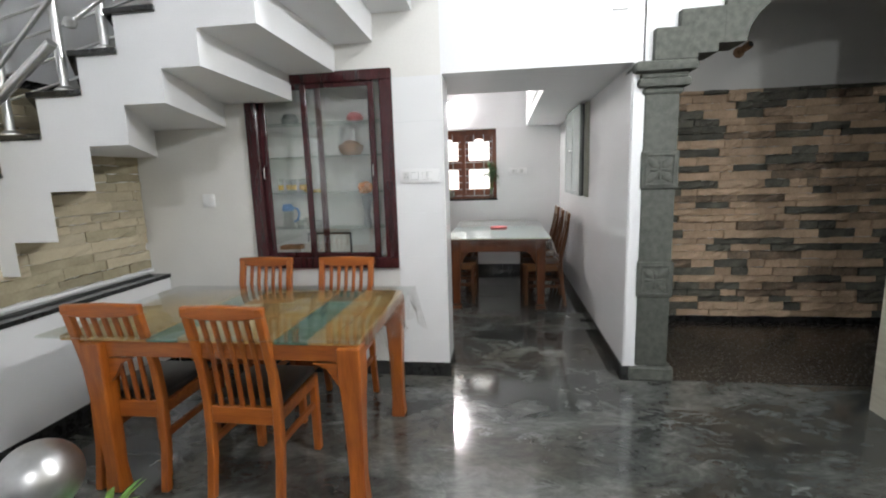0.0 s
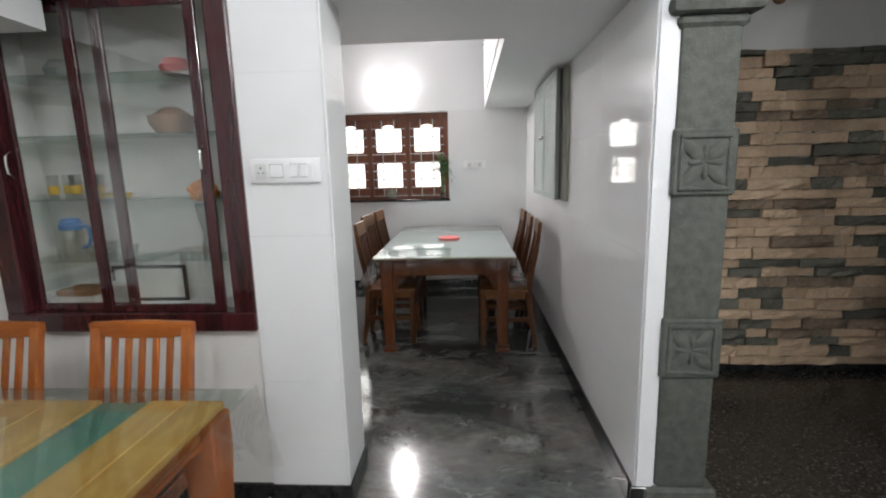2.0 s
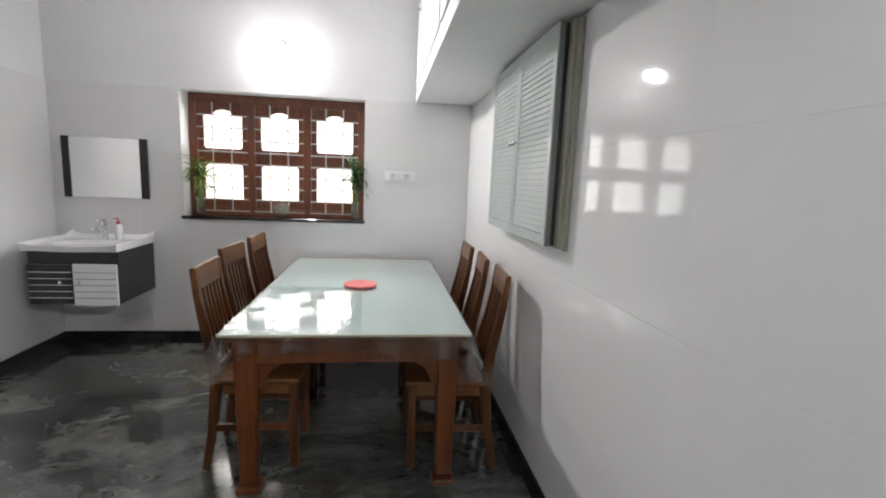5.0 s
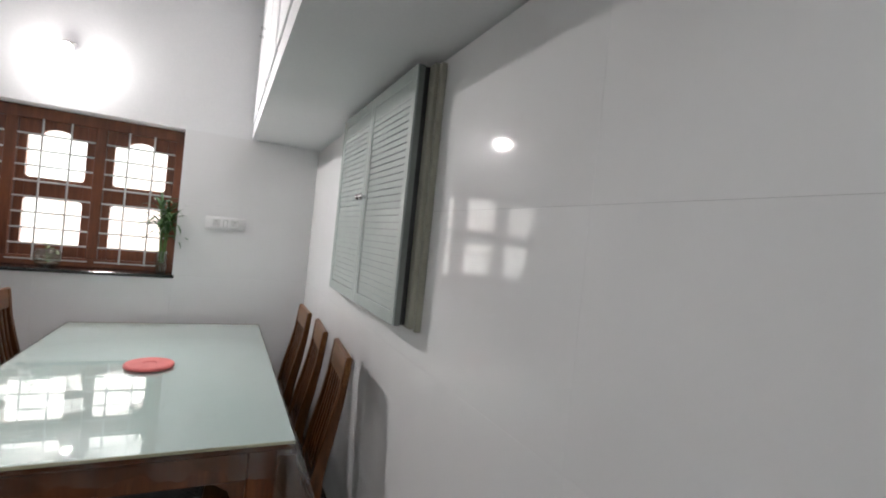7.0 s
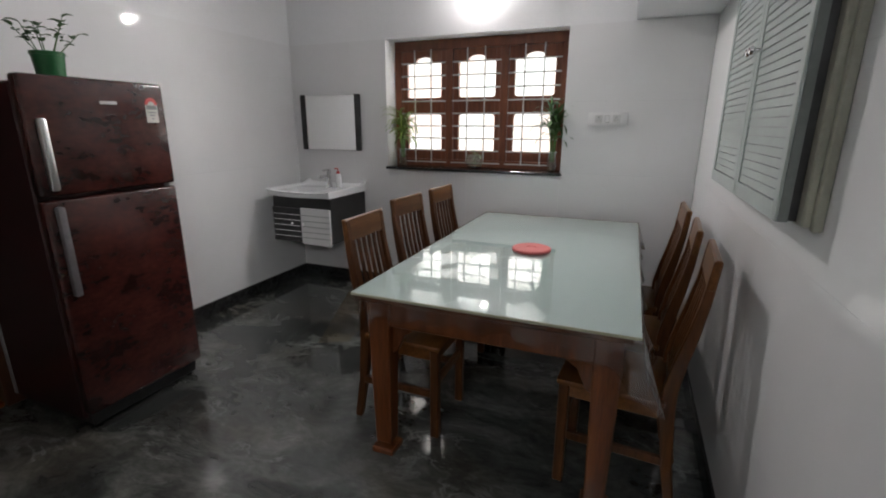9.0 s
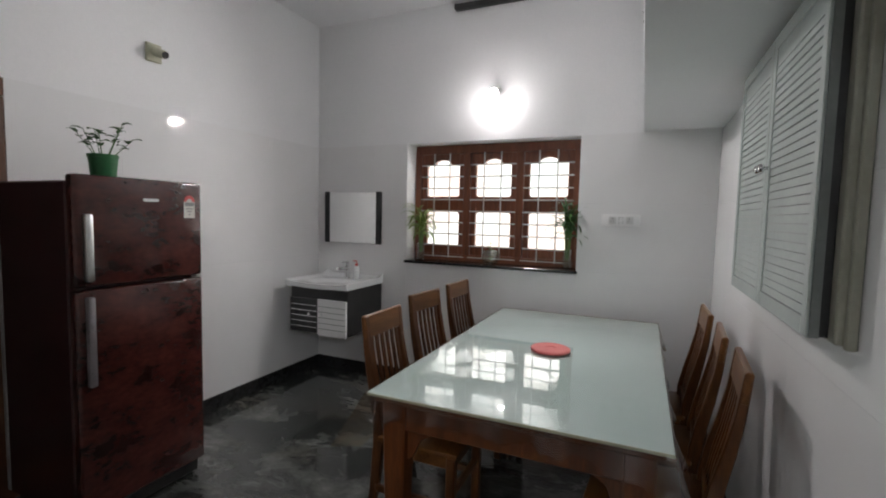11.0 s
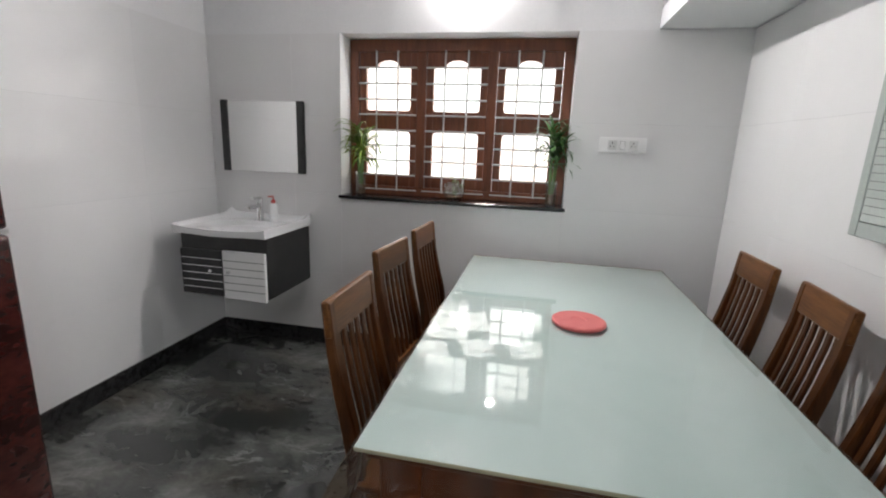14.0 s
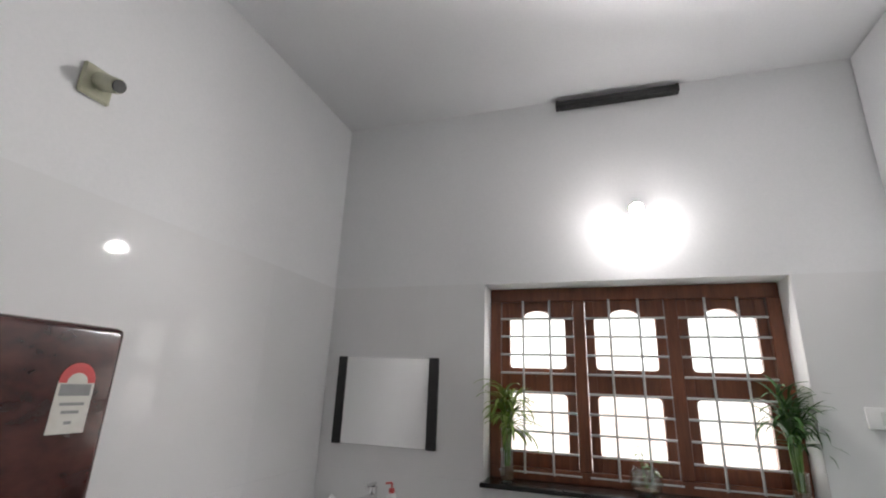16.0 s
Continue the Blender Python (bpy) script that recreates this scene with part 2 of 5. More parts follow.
TABLE_WOOD = wood("reddish brown table wood", (0.05, 0.014, 0.004), (0.135, 0.04, 0.011), coat=0.05, spec=0.3)
MAROON = wood("dark maroon window wood", (0.018, 0.005, 0.006), (0.065, 0.013, 0.016), 0.22)
WINDOW_WOOD = wood("red brown window wood", (0.11, 0.028, 0.01), (0.235, 0.07, 0.026), 0.4)
DOOR_WOOD = wood("dark brown door wood", (0.07, 0.028, 0.014), (0.14, 0.06, 0.03), 0.4)
STEEL = surface("brushed stainless steel", (0.62, 0.62, 0.61), (0.74, 0.74, 0.73), 20, 0.32, 0.02, 200, 1.0)
CHROME = surface("chrome", (0.72, 0.72, 0.73), (0.78, 0.78, 0.78), 10, 0.08, 0.0, 50, 1.0, wobble=0.03)
GRILLE = surface("pale painted steel rod", (0.5, 0.5, 0.5), (0.62, 0.62, 0.61), 20, 0.35, 0.03, 100)
MINT = surface("mint back painted glass", (0.56, 0.69, 0.66), (0.61, 0.73, 0.7), 1.5, 0.03, 0.0, 12, wobble=0.01)
GREEN = surface("sea green glass strip", (0.07, 0.17, 0.135), (0.11, 0.24, 0.19), 6, 0.12, 0.0, 40)
CASE_PANE = clear("showcase pane", (0.95, 0.96, 0.955), 0.02, 0.07)
PANE = clear("clear pane", (0.96, 0.98, 0.97), 0.01, 0.0)
TABLE_GLASS = clear("clear table glass", (0.93, 0.97, 0.95), 0.02, 0.05)
SHELF_GLASS = clear("greenish shelf glass", (0.86, 0.94, 0.9), 0.03, 0.05)
LOOSE_FILM = clear("loose clear plastic film", (0.95, 0.95, 0.94), 0.1, 0.05, 1.0, 26.0)
FILM = clear("wrinkled clear plastic film", (0.76, 0.66, 0.54), 0.34, 0.02, 0.8, 14.0)
FILM_TOP = clear("clear plastic film laid flat", (0.98, 0.98, 0.98), 0.02, 0.02, 1.0, 40.0, (-0.384, 6.008), 0.006)
JAR = clear("clear jar glass", (0.96, 0.98, 0.96), 0.03, 0.1)
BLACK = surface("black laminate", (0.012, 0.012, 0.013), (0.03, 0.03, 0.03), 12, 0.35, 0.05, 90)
CUSHION = surface("black leatherette", (0.012, 0.012, 0.012), (0.03, 0.03, 0.03), 15, 0.4, 0.2, 160)
WHITE = surface("white plastic", (0.78, 0.78, 0.785), (0.83, 0.83, 0.83), 8, 0.35, 0.02, 60)
CERAMIC = surface("white ceramic", (0.8, 0.81, 0.82), (0.84, 0.85, 0.85), 3, 0.09, 0.0, 30, wobble=0.03)
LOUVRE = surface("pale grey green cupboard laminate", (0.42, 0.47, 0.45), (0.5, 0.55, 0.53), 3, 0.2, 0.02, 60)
# darker copy of the cupboard laminate: shade between the louvres put into colour
LOUVRE_SHADE = surface("cupboard backing darkened for louvre shade", (0.13, 0.145, 0.135), (0.19, 0.205, 0.195), 6, 0.4, 0.03, 60)
LOUVRE_DARK = surface("dark groove", (0.12, 0.13, 0.13), (0.2, 0.21, 0.2), 8, 0.5, 0.05, 60)
OLIVE = surface("grey olive frame paint", (0.28, 0.275, 0.22), (0.37, 0.365, 0.3), 6, 0.4, 0.04, 60)
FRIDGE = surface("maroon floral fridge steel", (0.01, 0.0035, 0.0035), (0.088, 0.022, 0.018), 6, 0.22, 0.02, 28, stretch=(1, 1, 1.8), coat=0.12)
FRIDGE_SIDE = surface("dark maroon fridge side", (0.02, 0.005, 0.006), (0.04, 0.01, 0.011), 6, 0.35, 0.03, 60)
DULL = surface("dull grey metal", (0.2, 0.19, 0.2), (0.3, 0.28, 0.3), 12, 0.35, 0.03, 80, 0.6)
MIRROR = surface("mirror silver", (0.86, 0.87, 0.87), (0.88, 0.89, 0.89), 2, 0.03, 0.0, 10, 1.0, wobble=0.01)
RED = surface("coral red mat", (0.6, 0.12, 0.12), (0.72, 0.19, 0.18), 20, 0.6, 0.3, 200)
BRIGHT_LEAF = surface("yellow green leaf", (0.12, 0.22, 0.02), (0.34, 0.46, 0.09), 12, 0.4, 0.1, 60, vary=0.2)
LEAF = surface("green leaf", (0.05, 0.14, 0.02), (0.18, 0.32, 0.06), 12, 0.4, 0.1, 60, vary=0.25)
DARK_LEAF = surface("dark green leaf", (0.026, 0.085, 0.022), (0.085, 0.19, 0.05), 12, 0.4, 0.1, 60, vary=0.25)
POT = surface("green plastic pot", (0.01, 0.1, 0.03), (0.02, 0.16, 0.05), 8, 0.35, 0.03, 60)
SOIL = surface("brown pebbles", (0.08, 0.04, 0.02), (0.2, 0.11, 0.06), 40, 0.8, 0.6, 120)
YELLOW = surface("yellow drink glass", (0.6, 0.36, 0.02), (0.75, 0.5, 0.05), 8, 0.15, 0.0, 40)
BLUE = surface("blue plastic", (0.03, 0.17, 0.45), (0.06, 0.26, 0.6), 8, 0.3, 0.0, 40)
PETAL = surface("orange petals", (0.75, 0.2, 0.02), (0.9, 0.34, 0.04), 20, 0.6, 0.3, 60)
VASE = surface("grey ceramic vase", (0.2, 0.22, 0.22), (0.32, 0.34, 0.33), 12, 0.35, 0.05, 60)
BASKET = surface("brown wicker", (0.16, 0.08, 0.04), (0.32, 0.18, 0.09), 30, 0.8, 0.6, 90)
SOCKET = surface("off white socket plastic", (0.62, 0.625, 0.62), (0.69, 0.69, 0.685), 8, 0.4, 0.02, 60)
PAPER = surface("off white card", (0.55, 0.53, 0.48), (0.66, 0.64, 0.6), 8, 0.7, 0.05, 60)
GREY = surface("grey print", (0.2, 0.2, 0.2), (0.3, 0.3, 0.3), 10, 0.6, 0.0, 50)
REDPRINT = surface("red print", (0.5, 0.06, 0.06), (0.62, 0.1, 0.1), 10, 0.6, 0.0, 50)
IVORY = surface("yellowed ivory plastic", (0.42, 0.42, 0.3), (0.52, 0.52, 0.4), 10, 0.4, 0.03, 60)
SCULPT = surface("dull silver ball", (0.5, 0.5, 0.5), (0.62, 0.62, 0.62), 6, 0.33, 0.2, 60, 1.0)
BEIGE = surface("beige banded tile", (0.42, 0.38, 0.3), (0.56, 0.52, 0.43), 5, 0.35, 0.08, 40, stretch=(0.4, 0.4, 7))
BULB_GLOW = glow("lit bulb", (1.0, 0.945, 0.935), 130)
BULB_SIDE = glow("fainter side of lit bulb", (1.0, 0.945, 0.935), 270)
BULB_REAR = glow("dim rear of lit bulb", (1.0, 0.945, 0.935), 22)
OUTSIDE = glow("bright overcast outside", (1.0, 0.985, 0.985), 1.55, (1.0, 0.82, 0.76))

# ---- building tools ----


def finish(name, bm, mat, parent=None, label="", smooth=True):
    bmesh.ops.recalc_face_normals(bm, faces=bm.faces)
    me = bpy.data.meshes.new(name)
    bm.to_mesh(me)
    bm.free()
    me.materials.append(mat)
    if smooth:
        me.shade_smooth()
        me.set_sharp_from_angle(angle=radians(32))
    ob = new(name, me)
    if parent:
        ob.parent = parent
    if label:
        ob["label"] = label
    return ob


def part(name, bm, mat, parent, label=""):
    return finish(name, bm, mat, parent, label)


def thing(name, label, category, group="", at=(0, 0, 0), turn=0):
    ob = new(name)
    ob.empty_display_size = 0.1
    ob.matrix_world = pose(*at, 0, 0, turn)
    return tagged(ob, label, category, group, "")


def structure(name, bm, mat, label=""):
    return tagged(finish(name, bm, mat), label, "", "", "structure")


def box(x0, x1, y0, y1, z0, z1, b=0.0, bm=None, seg=1):
    own = bmesh.new()
    v = [own.verts.new(c) for c in ((x0, y0, z0), (x1, y0, z0), (x1, y1, z0), (x0, y1, z0), (x0, y0, z1), (x1, y0, z1), (x1, y1, z1), (x0, y1, z1))]
    for f in ((0, 3, 2, 1), (4, 5, 6, 7), (0, 1, 5, 4), (1, 2, 6, 5), (2, 3, 7, 6), (3, 0, 4, 7)):
        own.faces.new([v[i] for i in f])
    if b:
        bmesh.ops.bevel(own, geom=own.edges[:], offset=b, segments=seg, affect="EDGES", profile=0.5)
    return merge(own, bm)


def merge(own, bm):
    if bm is None:
        return own
    me = bpy.data.meshes.new("temporary")
    own.to_mesh(me)
    own.free()
    bm.from_mesh(me)
    bpy.data.meshes.remove(me)
    return bm


def cyl(p0, p1, r0, r1=None, n=14, bm=None):
    own = bmesh.new()
    d = Vector(p1) - Vector(p0)
    m = Matrix.Translation((Vector(p0) + Vector(p1)) / 2) @ d.to_track_quat("Z", "Y").to_matrix().to_4x4()
    bmesh.ops.create_cone(own, cap_ends=True, segments=n, radius1=r0, radius2=r0 if r1 is None else r1, depth=d.length, matrix=m)
    return merge(own, bm)


def lathe(profile, at=(0, 0, 0), n=24, bm=None):
    own = bmesh.new()
    rings = []
    for r, z in profile:
        rings.append([own.verts.new((at[0] + r * math.cos(k * math.tau / n), at[1] + r * math.sin(k * math.tau / n), at[2] + z)) for k in range(n)] if r > 1e-5 else [own.verts.new((at[0], at[1], at[2] + z))])
    for a, b in zip(rings, rings[1:]):
        for k in range(n):
            q = [a[k % len(a)], a[(k + 1) % len(a)], b[(k + 1) % len(b)], b[k % len(b)]]
            q = list(dict.fromkeys(q))
            if len(q) > 2:
                own.faces.new(q)
    return merge(own, bm)


def prism(points, h0, h1, plane="xy", b=0.0, bm=None):
    """A polygon in a plane, pushed from h0 to h1 along the third axis."""
    put = {"xy": lambda u, v, h: (u, v, h), "xz": lambda u, v, h: (u, h, v), "yz": lambda u, v, h: (h, u, v)}[plane]
    own = bmesh.new()
    lo = [own.verts.new(put(u, v, h0)) for u, v in points]
    hi = [own.verts.new(put(u, v, h1)) for u, v in points]
    k = len(points)
    own.faces.new(lo[::-1])
    own.faces.new(hi)
    for i in range(k):
        own.faces.new((lo[i], lo[(i + 1) % k], hi[(i + 1) % k], hi[i]))
    bmesh.ops.recalc_face_normals(own, faces=own.faces)
    if b:
        bmesh.ops.bevel(own, geom=own.edges[:], offset=b, segments=1, affect="EDGES", profile=0.5)
    return merge(own, bm)


def curve_band(line, thick):
    """Outline of a bent strip from its centre line."""
    left, right = [], []
    for i, (u, v) in enumerate(line):
        a, c = line[max(0, i - 1)], line[min(len(line) - 1, i + 1)]
        du, dv = c[0] - a[0], c[1] - a[1]
        s = math.hypot(du, dv)
        t = thick[i] if isinstance(thick, (list, tuple)) else thick
        left.append((u - dv / s * t / 2, v + du / s * t / 2))
        right.append((u + dv / s * t / 2, v - du / s * t / 2))
    return left + right[::-1]


def tube(points, r, bm=None, n=10):
    for a, c in zip(points, points[1:]):
        bm = cyl(a, c, r, r, n, bm) if bm else cyl(a, c, r, r, n)
    return bm


def leaf_blade(base, heading, rise, length, width, droop, bm):
    """A long tapering leaf folded along its midrib, bent down by its weight."""
    steps = 6
    side = Vector((-math.sin(heading), math.cos(heading), 0))
    out = Vector((math.cos(heading), math.sin(heading), 0))
    p, angle = Vector(base), rise
    rows = []
    for i in range(steps + 1):
        f = i / steps
        w = width * (0.35 + 1.3 * f) * (1 - f) ** 0.7 if f < 1 else 0.0
        up = Vector((0, 0, 1)) * math.cos(angle) - out * math.sin(angle)
        rows.append([bm.verts.new(p - side * w + up * w * 0.3), bm.verts.new(p), bm.verts.new(p + side * w + up * w * 0.3)])
        p = p + (out * math.cos(angle) + Vector((0, 0, 1)) * math.sin(angle)) * length / steps
        angle -= droop / steps
    for a, c in zip(rows, rows[1:]):
        bm.faces.new((a[0], a[1], c[1], c[0]))
        bm.faces.new((a[1], a[2], c[2], c[1]))

# ---- structure ----
TOP = 3.14
LINTEL = 2.056
structure("floor", box(-2.7, 4.6, -1.7, 8.4, -0.12, 0.0), FLOOR, "dark polished marble floor with pale veins")
structure("hall_floor", box(1.33, 4.2, 4.43, 5.69, -0.002, 0.004, 0.002), HALL_STONE, "speckled black brown granite floor of the side hall")
structure("ceiling", box(-2.7, 4.6, -1.7, 8.4, TOP, TOP + 0.12), CEILING, "plain white painted ceiling")
# outer walls
WX0, WX1, WZ0, WZ1 = -1.299, 0.121, 1.063, 2.05
wall = box(-2.7, WX0, 8.016, 8.3, 0, TOP)
box(WX1, 1.3, 8.016, 8.3, 0, TOP, 0, wall)
box(WX0, WX1, 8.016, 8.3, 0, WZ0 - 0.02, 0, wall)
box(WX0, WX1, 8.016, 8.3, WZ1, TOP, 0, wall)
structure("wall_north", wall, PAINT, "white painted dining room wall")
DY0, DY1 = 4.86, 5.72
wall = box(-2.5, -2.239, DY1, 8.016, 0, TOP)
box(-2.5, -2.239, 4.683, DY0, 0, TOP, 0, wall)
box(-2.5, -2.239, DY0, DY1, 2.05, TOP, 0, wall)
structure("wall_west", wall, PAINT, "white painted dining room wall")
box_far = box(-4.2, -4.1, 4.0, 6.4, 0, TOP)
box(-4.1, -2.5, 4.0, 4.1, 0, TOP, 0, box_far)
box(-4.1, -2.5, 6.3, 6.4, 0, TOP, 0, box_far)
box(-4.1, -2.5, 4.1, 6.3, TOP, TOP + 0.1, 0, box_far)
box(-4.1, -2.5, 4.1, 6.3, -0.12, 0, 0, box_far)
structure("wall_side_room", box_far, CREAM, "cream walls of the dim side room")
structure("wall_east", box(1.008, 1.16, 4.432, 8.016, 0, TOP), PAINT, "white painted dining room wall")
# the wall with the built-in showcase
CX0, CX1, CZ0, CZ1 = -1.545, -0.508, 0.785, 2.11
wall = box(-2.7, CX0, 4.42, 4.683, 0, TOP)
box(CX1, -0.185, 4.42, 4.683, 0, TOP, 0, wall)
box(CX0, CX1, 4.42, 4.683, 0, CZ0, 0, wall)
box(CX0, CX1, 4.42, 4.683, CZ1, TOP, 0, wall)
box(CX0, CX1, 4.665, 4.683, CZ0, CZ1, 0, wall)
structure("wall_showcase", wall, CREAM, "cream painted wall holding the glazed showcase")
structure("beam_passage", box(-0.185, 1.008, 4.416, 4.683, LINTEL, TOP), PAINT, "white painted beam over the passage")
structure("slab_passage", box(-2.239, 1.008, 4.683, 5.216, LINTEL, LINTEL + 0.14), PAINT, "white soffit slab over the passage")
structure("wall_over_slab", box(-2.239, 1.008, 4.683, 4.75, LINTEL + 0.14, TOP), PAINT, "white painted wall above the passage slab")
structure("loft_slab", box(0.536, 1.008, 5.216, 8.016, LINTEL, LINTEL + 0.1), PAINT, "white concrete loft slab along the wall")
# living room shell
structure("wall_stair_side", box(-2.7, -2.43, -1.7, 4.42, 0, TOP), PAINT, "white painted wall beside the stairs")
structure("wall_south", box(-2.7, 4.6, -1.7, -1.5, 0, TOP), PAINT, "white painted rear wall")
structure("wall_living_east", box(2.3, 2.46, -1.5, 4.12, 0, TOP), BEIGE, "beige banded wall end beside the arch")
structure("wall_hall_east", box(4.2, 4.4, 3.0, 5.9, 0, TOP), CREAM, "cream painted wall of the side hall")
structure("wall_hall_south", box(2.46, 4.4, 3.0, 3.1, 0, TOP), CREAM, "cream painted wall of the side hall")
structure("wall_hall_north", box(1.16, 4.4, 5.72, 5.9, 0, TOP), CREAM, "cream painted wall above the stone cladding")


def skirting(name, x0, x1, y0, y1, h=0.1):
    structure(name, box(x0, x1, y0, y1, 0, h, 0.003), BLACK_STONE, "black granite skirting")


skirting("baseboard_north", -2.22, 0.985, 7.99, 8.005, 0.105)
skirting("baseboard_west", -2.236, -2.219, 5.725, 8.0, 0.105)
skirting("baseboard_east", 0.986, 1.003, 4.45, 7.99)
skirting("baseboard_showcase", -2.26, -0.51, 4.402, 4.419)
skirting("baseboard_pier_front", -0.512, -0.165, 4.396, 4.409)
skirting("baseboard_pier_side", -0.178, -0.165, 4.409, 4.69)
skirting("baseboard_hall", 1.16, 4.2, 5.69, 5.715, 0.06)
skirting("baseboard_wall_end", 0.986, 1.06, 4.415, 4.431, 0.1)

structure("trim_pier_corner", cyl((-0.18, 4.4125, 0.101), (-0.18, 4.4125, 2.053), 0.0052, None, 12), WHITE, "white plastic corner bead on the pier")

# outside
back = bmesh.new()
for c in ((-9, 13, -3), (9, 13, -3), (9, 13, 9), (-9, 13, 9)):
    back.verts.new(c)
back.faces.new(back.verts)
structure("backdrop", back, OUTSIDE, "bright overcast daylight outside the window")
structure("ground", box(-40, 40, 8.3, 60, -0.5, -0.15), CREAM, "pale yard outside the window")

# ---- stairs ----
# tread fronts and backs in plan: front x pair, back x pair, soffit height, tread height
FLIGHT = [
    (-2.42, -2.30, -2.425, -2.42, 0.95, 1.46),
    (-2.30, -2.04, -2.425, -2.42, 1.13, 1.64),
    (-2.04, -1.785, -2.42, -2.36, 1.385, 1.835),
    (-1.785, -1.57, -2.36, -2.25, 1.6, 2.01),
    (-1.57, -1.355, -2.25, -1.7, 1.783, 2.18),
    (-1.355, -1.16, -1.7, -1.2, 1.937, 2.35),
    (-1.16, -0.87, -1.2, -0.884, 2.1, 2.52),
    (-0.87, -0.6, -0.884, -0.622, 2.277, 2.69),
    (-0.6, -0.33, -0.622, -0.36, 2.45, 2.86),
    (-0.33, -0.06, -0.36, -0.09, 2.62, 3.03),
]
YF, YB = 3.4, 4.418
# the turning steps fan out to the side wall
WINDERS = {
    0.95: [(-2.42, YF), (-2.30, YF), (-2.428, 3.5)],
    1.13: [(-2.30, YF), (-2.04, YF), (-2.428, 3.75), (-2.428, 3.5)],
    1.385: [(-2.04, YF), (-1.785, YF), (-2.428, 4.05), (-2.428, 3.75)],
    1.6: [(-1.785, YF), (-1.57, YF), (-2.25, YB), (-2.428, YB), (-2.428, 4.05)],
}
stair = thing("staircase", "white folded plaster staircase with black granite treads", "stairs")
for xa, xb, xc, xd, z0, z1 in FLIGHT:
    plan = WINDERS.get(z0, [(xa, YF), (xb, YF), (xd, YB), (xc, YB)])
    step = part("step", prism(plan, z0, z1, "xy"), STUCCO, stair)
    slab = prism([(xa - 0.03, YF - 0.02), (xb + 0.012, YF - 0.02)] + plan[2:], z1 + 0.002, z1 + 0.03, "xy", 0.004)
    part("tread", slab, BLACK_STONE, step, "black granite tread slab")

rail = thing("stair_railing", "stainless steel stair railing with slanting rods", "railing")
for x, z in ((-1.92, 1.865), (-1.67, 2.04), (-2.27, 1.67), (-1.3, 2.21)):
    post = part("post", cyl((x, 3.45, z), (x, 3.45, z + 0.72), 0.021), STEEL, rail)
    part("collar", lathe([(0.0, 0), (0.045, 0), (0.045, 0.012), (0.024, 0.03), (0.021, 0.03)], (x, 3.45, z)), STEEL, post)
for z, x1 in ((1.815, -1.8), (1.935, -1.56), (2.07, -1.1), (2.19, -1.1)):
    part("rod", cyl((-2.425, 3.47, z), (x1, 3.47, z + 0.22 * (x1 + 2.425)), 0.007), STEEL, rail)
for (xa, za), (xb, zb) in (((-2.42, 1.84), (-1.88, 2.3)), ((-2.42, 2.06), (-2.02, 2.42))):
    part("sloping_tube", cyl((xa, 3.42, za), (xb, 3.42, zb), 0.011), STEEL, rail)
part("handrail", cyl((-2.42, 3.45, 2.36), (-1.1, 3.45, 2.93), 0.026), STEEL, rail)
part("lower_handrail", cyl((-2.42, 3.36, 1.68), (-1.86, 3.36, 2.07), 0.024), STEEL, rail, "lower stainless handrail with a rounded end")
part("end_knob", lathe([(0, -0.03), (0.02, -0.022), (0.03, 0), (0.02, 0.022), (0, 0.03)], (-1.75, 3.36, 2.15)), STEEL, rail)
part("bracket", cyl((-1.75, 3.36, 2.15), (-1.6, 3.44, 2.3), 0.012), STEEL, rail)
dark = thing("wall_window_pane", "small dark window pane behind the railing", "window")
part("pane", box(-2.432, -2.418, 3.3, 3.62, 1.5, 1.78), BLACK, dark)

# low ledge under the stairs
ledge = box(-2.43, -2.275, 2.2, 4.42, 0, 0.715)
structure("ledge_wall", ledge, TILE, "glossy white low wall under the stairs")
structure("ledge_top", box(-2.43, -2.262, 2.2, 4.42, 0.717, 0.745, 0.004), BLACK_STONE, "dark granite ledge top")
structure("baseboard_ledge", box(-2.275, -2.262, 2.2, 4.4, 0, 0.12, 0.003), BLACK_STONE, "black granite skirting")
structure("trim_panel", box(-2.43, -2.395, 2.9, 4.419, 0.762, 0.787, 0.004), PAINT, "white bead under the stone panel")

structure("trim_dado", box(-2.43, -2.412, 2.9, 4.418, 1.952, 2.0, 0.003), BLACK_STONE, "dark granite strip above the stone panel")

# loft shutters
loft = thing("loft_cabinet", "white painted loft cabinet with recessed panel doors", "cabinet")
part("face_frame", box(0.54, 0.56, 5.216, 8.014, 2.158, 3.138, 0.002), PAINT, loft)
for k in range(5):
    a = 7.995 - 0.465 - k * 0.53
    door = part("door", box(0.529, 0.5395, a, a + 0.465, 2.165, 3.12, 0.005, None, 2), PAINT, loft)
    part("knob", lathe([(0, 0), (0.008, 0), (0.008, 0.012), (0.014, 0.018), (0, 0.03)], (0, 0, 0)), CHROME, door, "chrome knob").matrix_local = pose(0.529, a + (0.43 if k % 2 else 0.035), 2.62, 0, -90, 0)

# ---- window ----
win = tagged(new("window_1"), "red brown wooden window with three barred casements", "window", "", "structure")
WY = 8.17
fr = box(WX0, WX1, WY, WY + 0.08, WZ1 - 0.075, WZ1, 0.004)
part("top_rail", fr, WINDOW_WOOD, win)
part("bottom_rail", box(WX0, WX1, WY, WY + 0.08, WZ0, WZ0 + 0.06, 0.004), WINDOW_WOOD, win)
BAY = (WX1 - WX0 - 0.06) / 3
for k in range(4):
    x = WX0 + k * BAY
    part("mullion", box(x, x + 0.06, WY - 0.006, WY + 0.08, WZ0 + 0.058, WZ1 - 0.073, 0.005), WINDOW_WOOD, win)


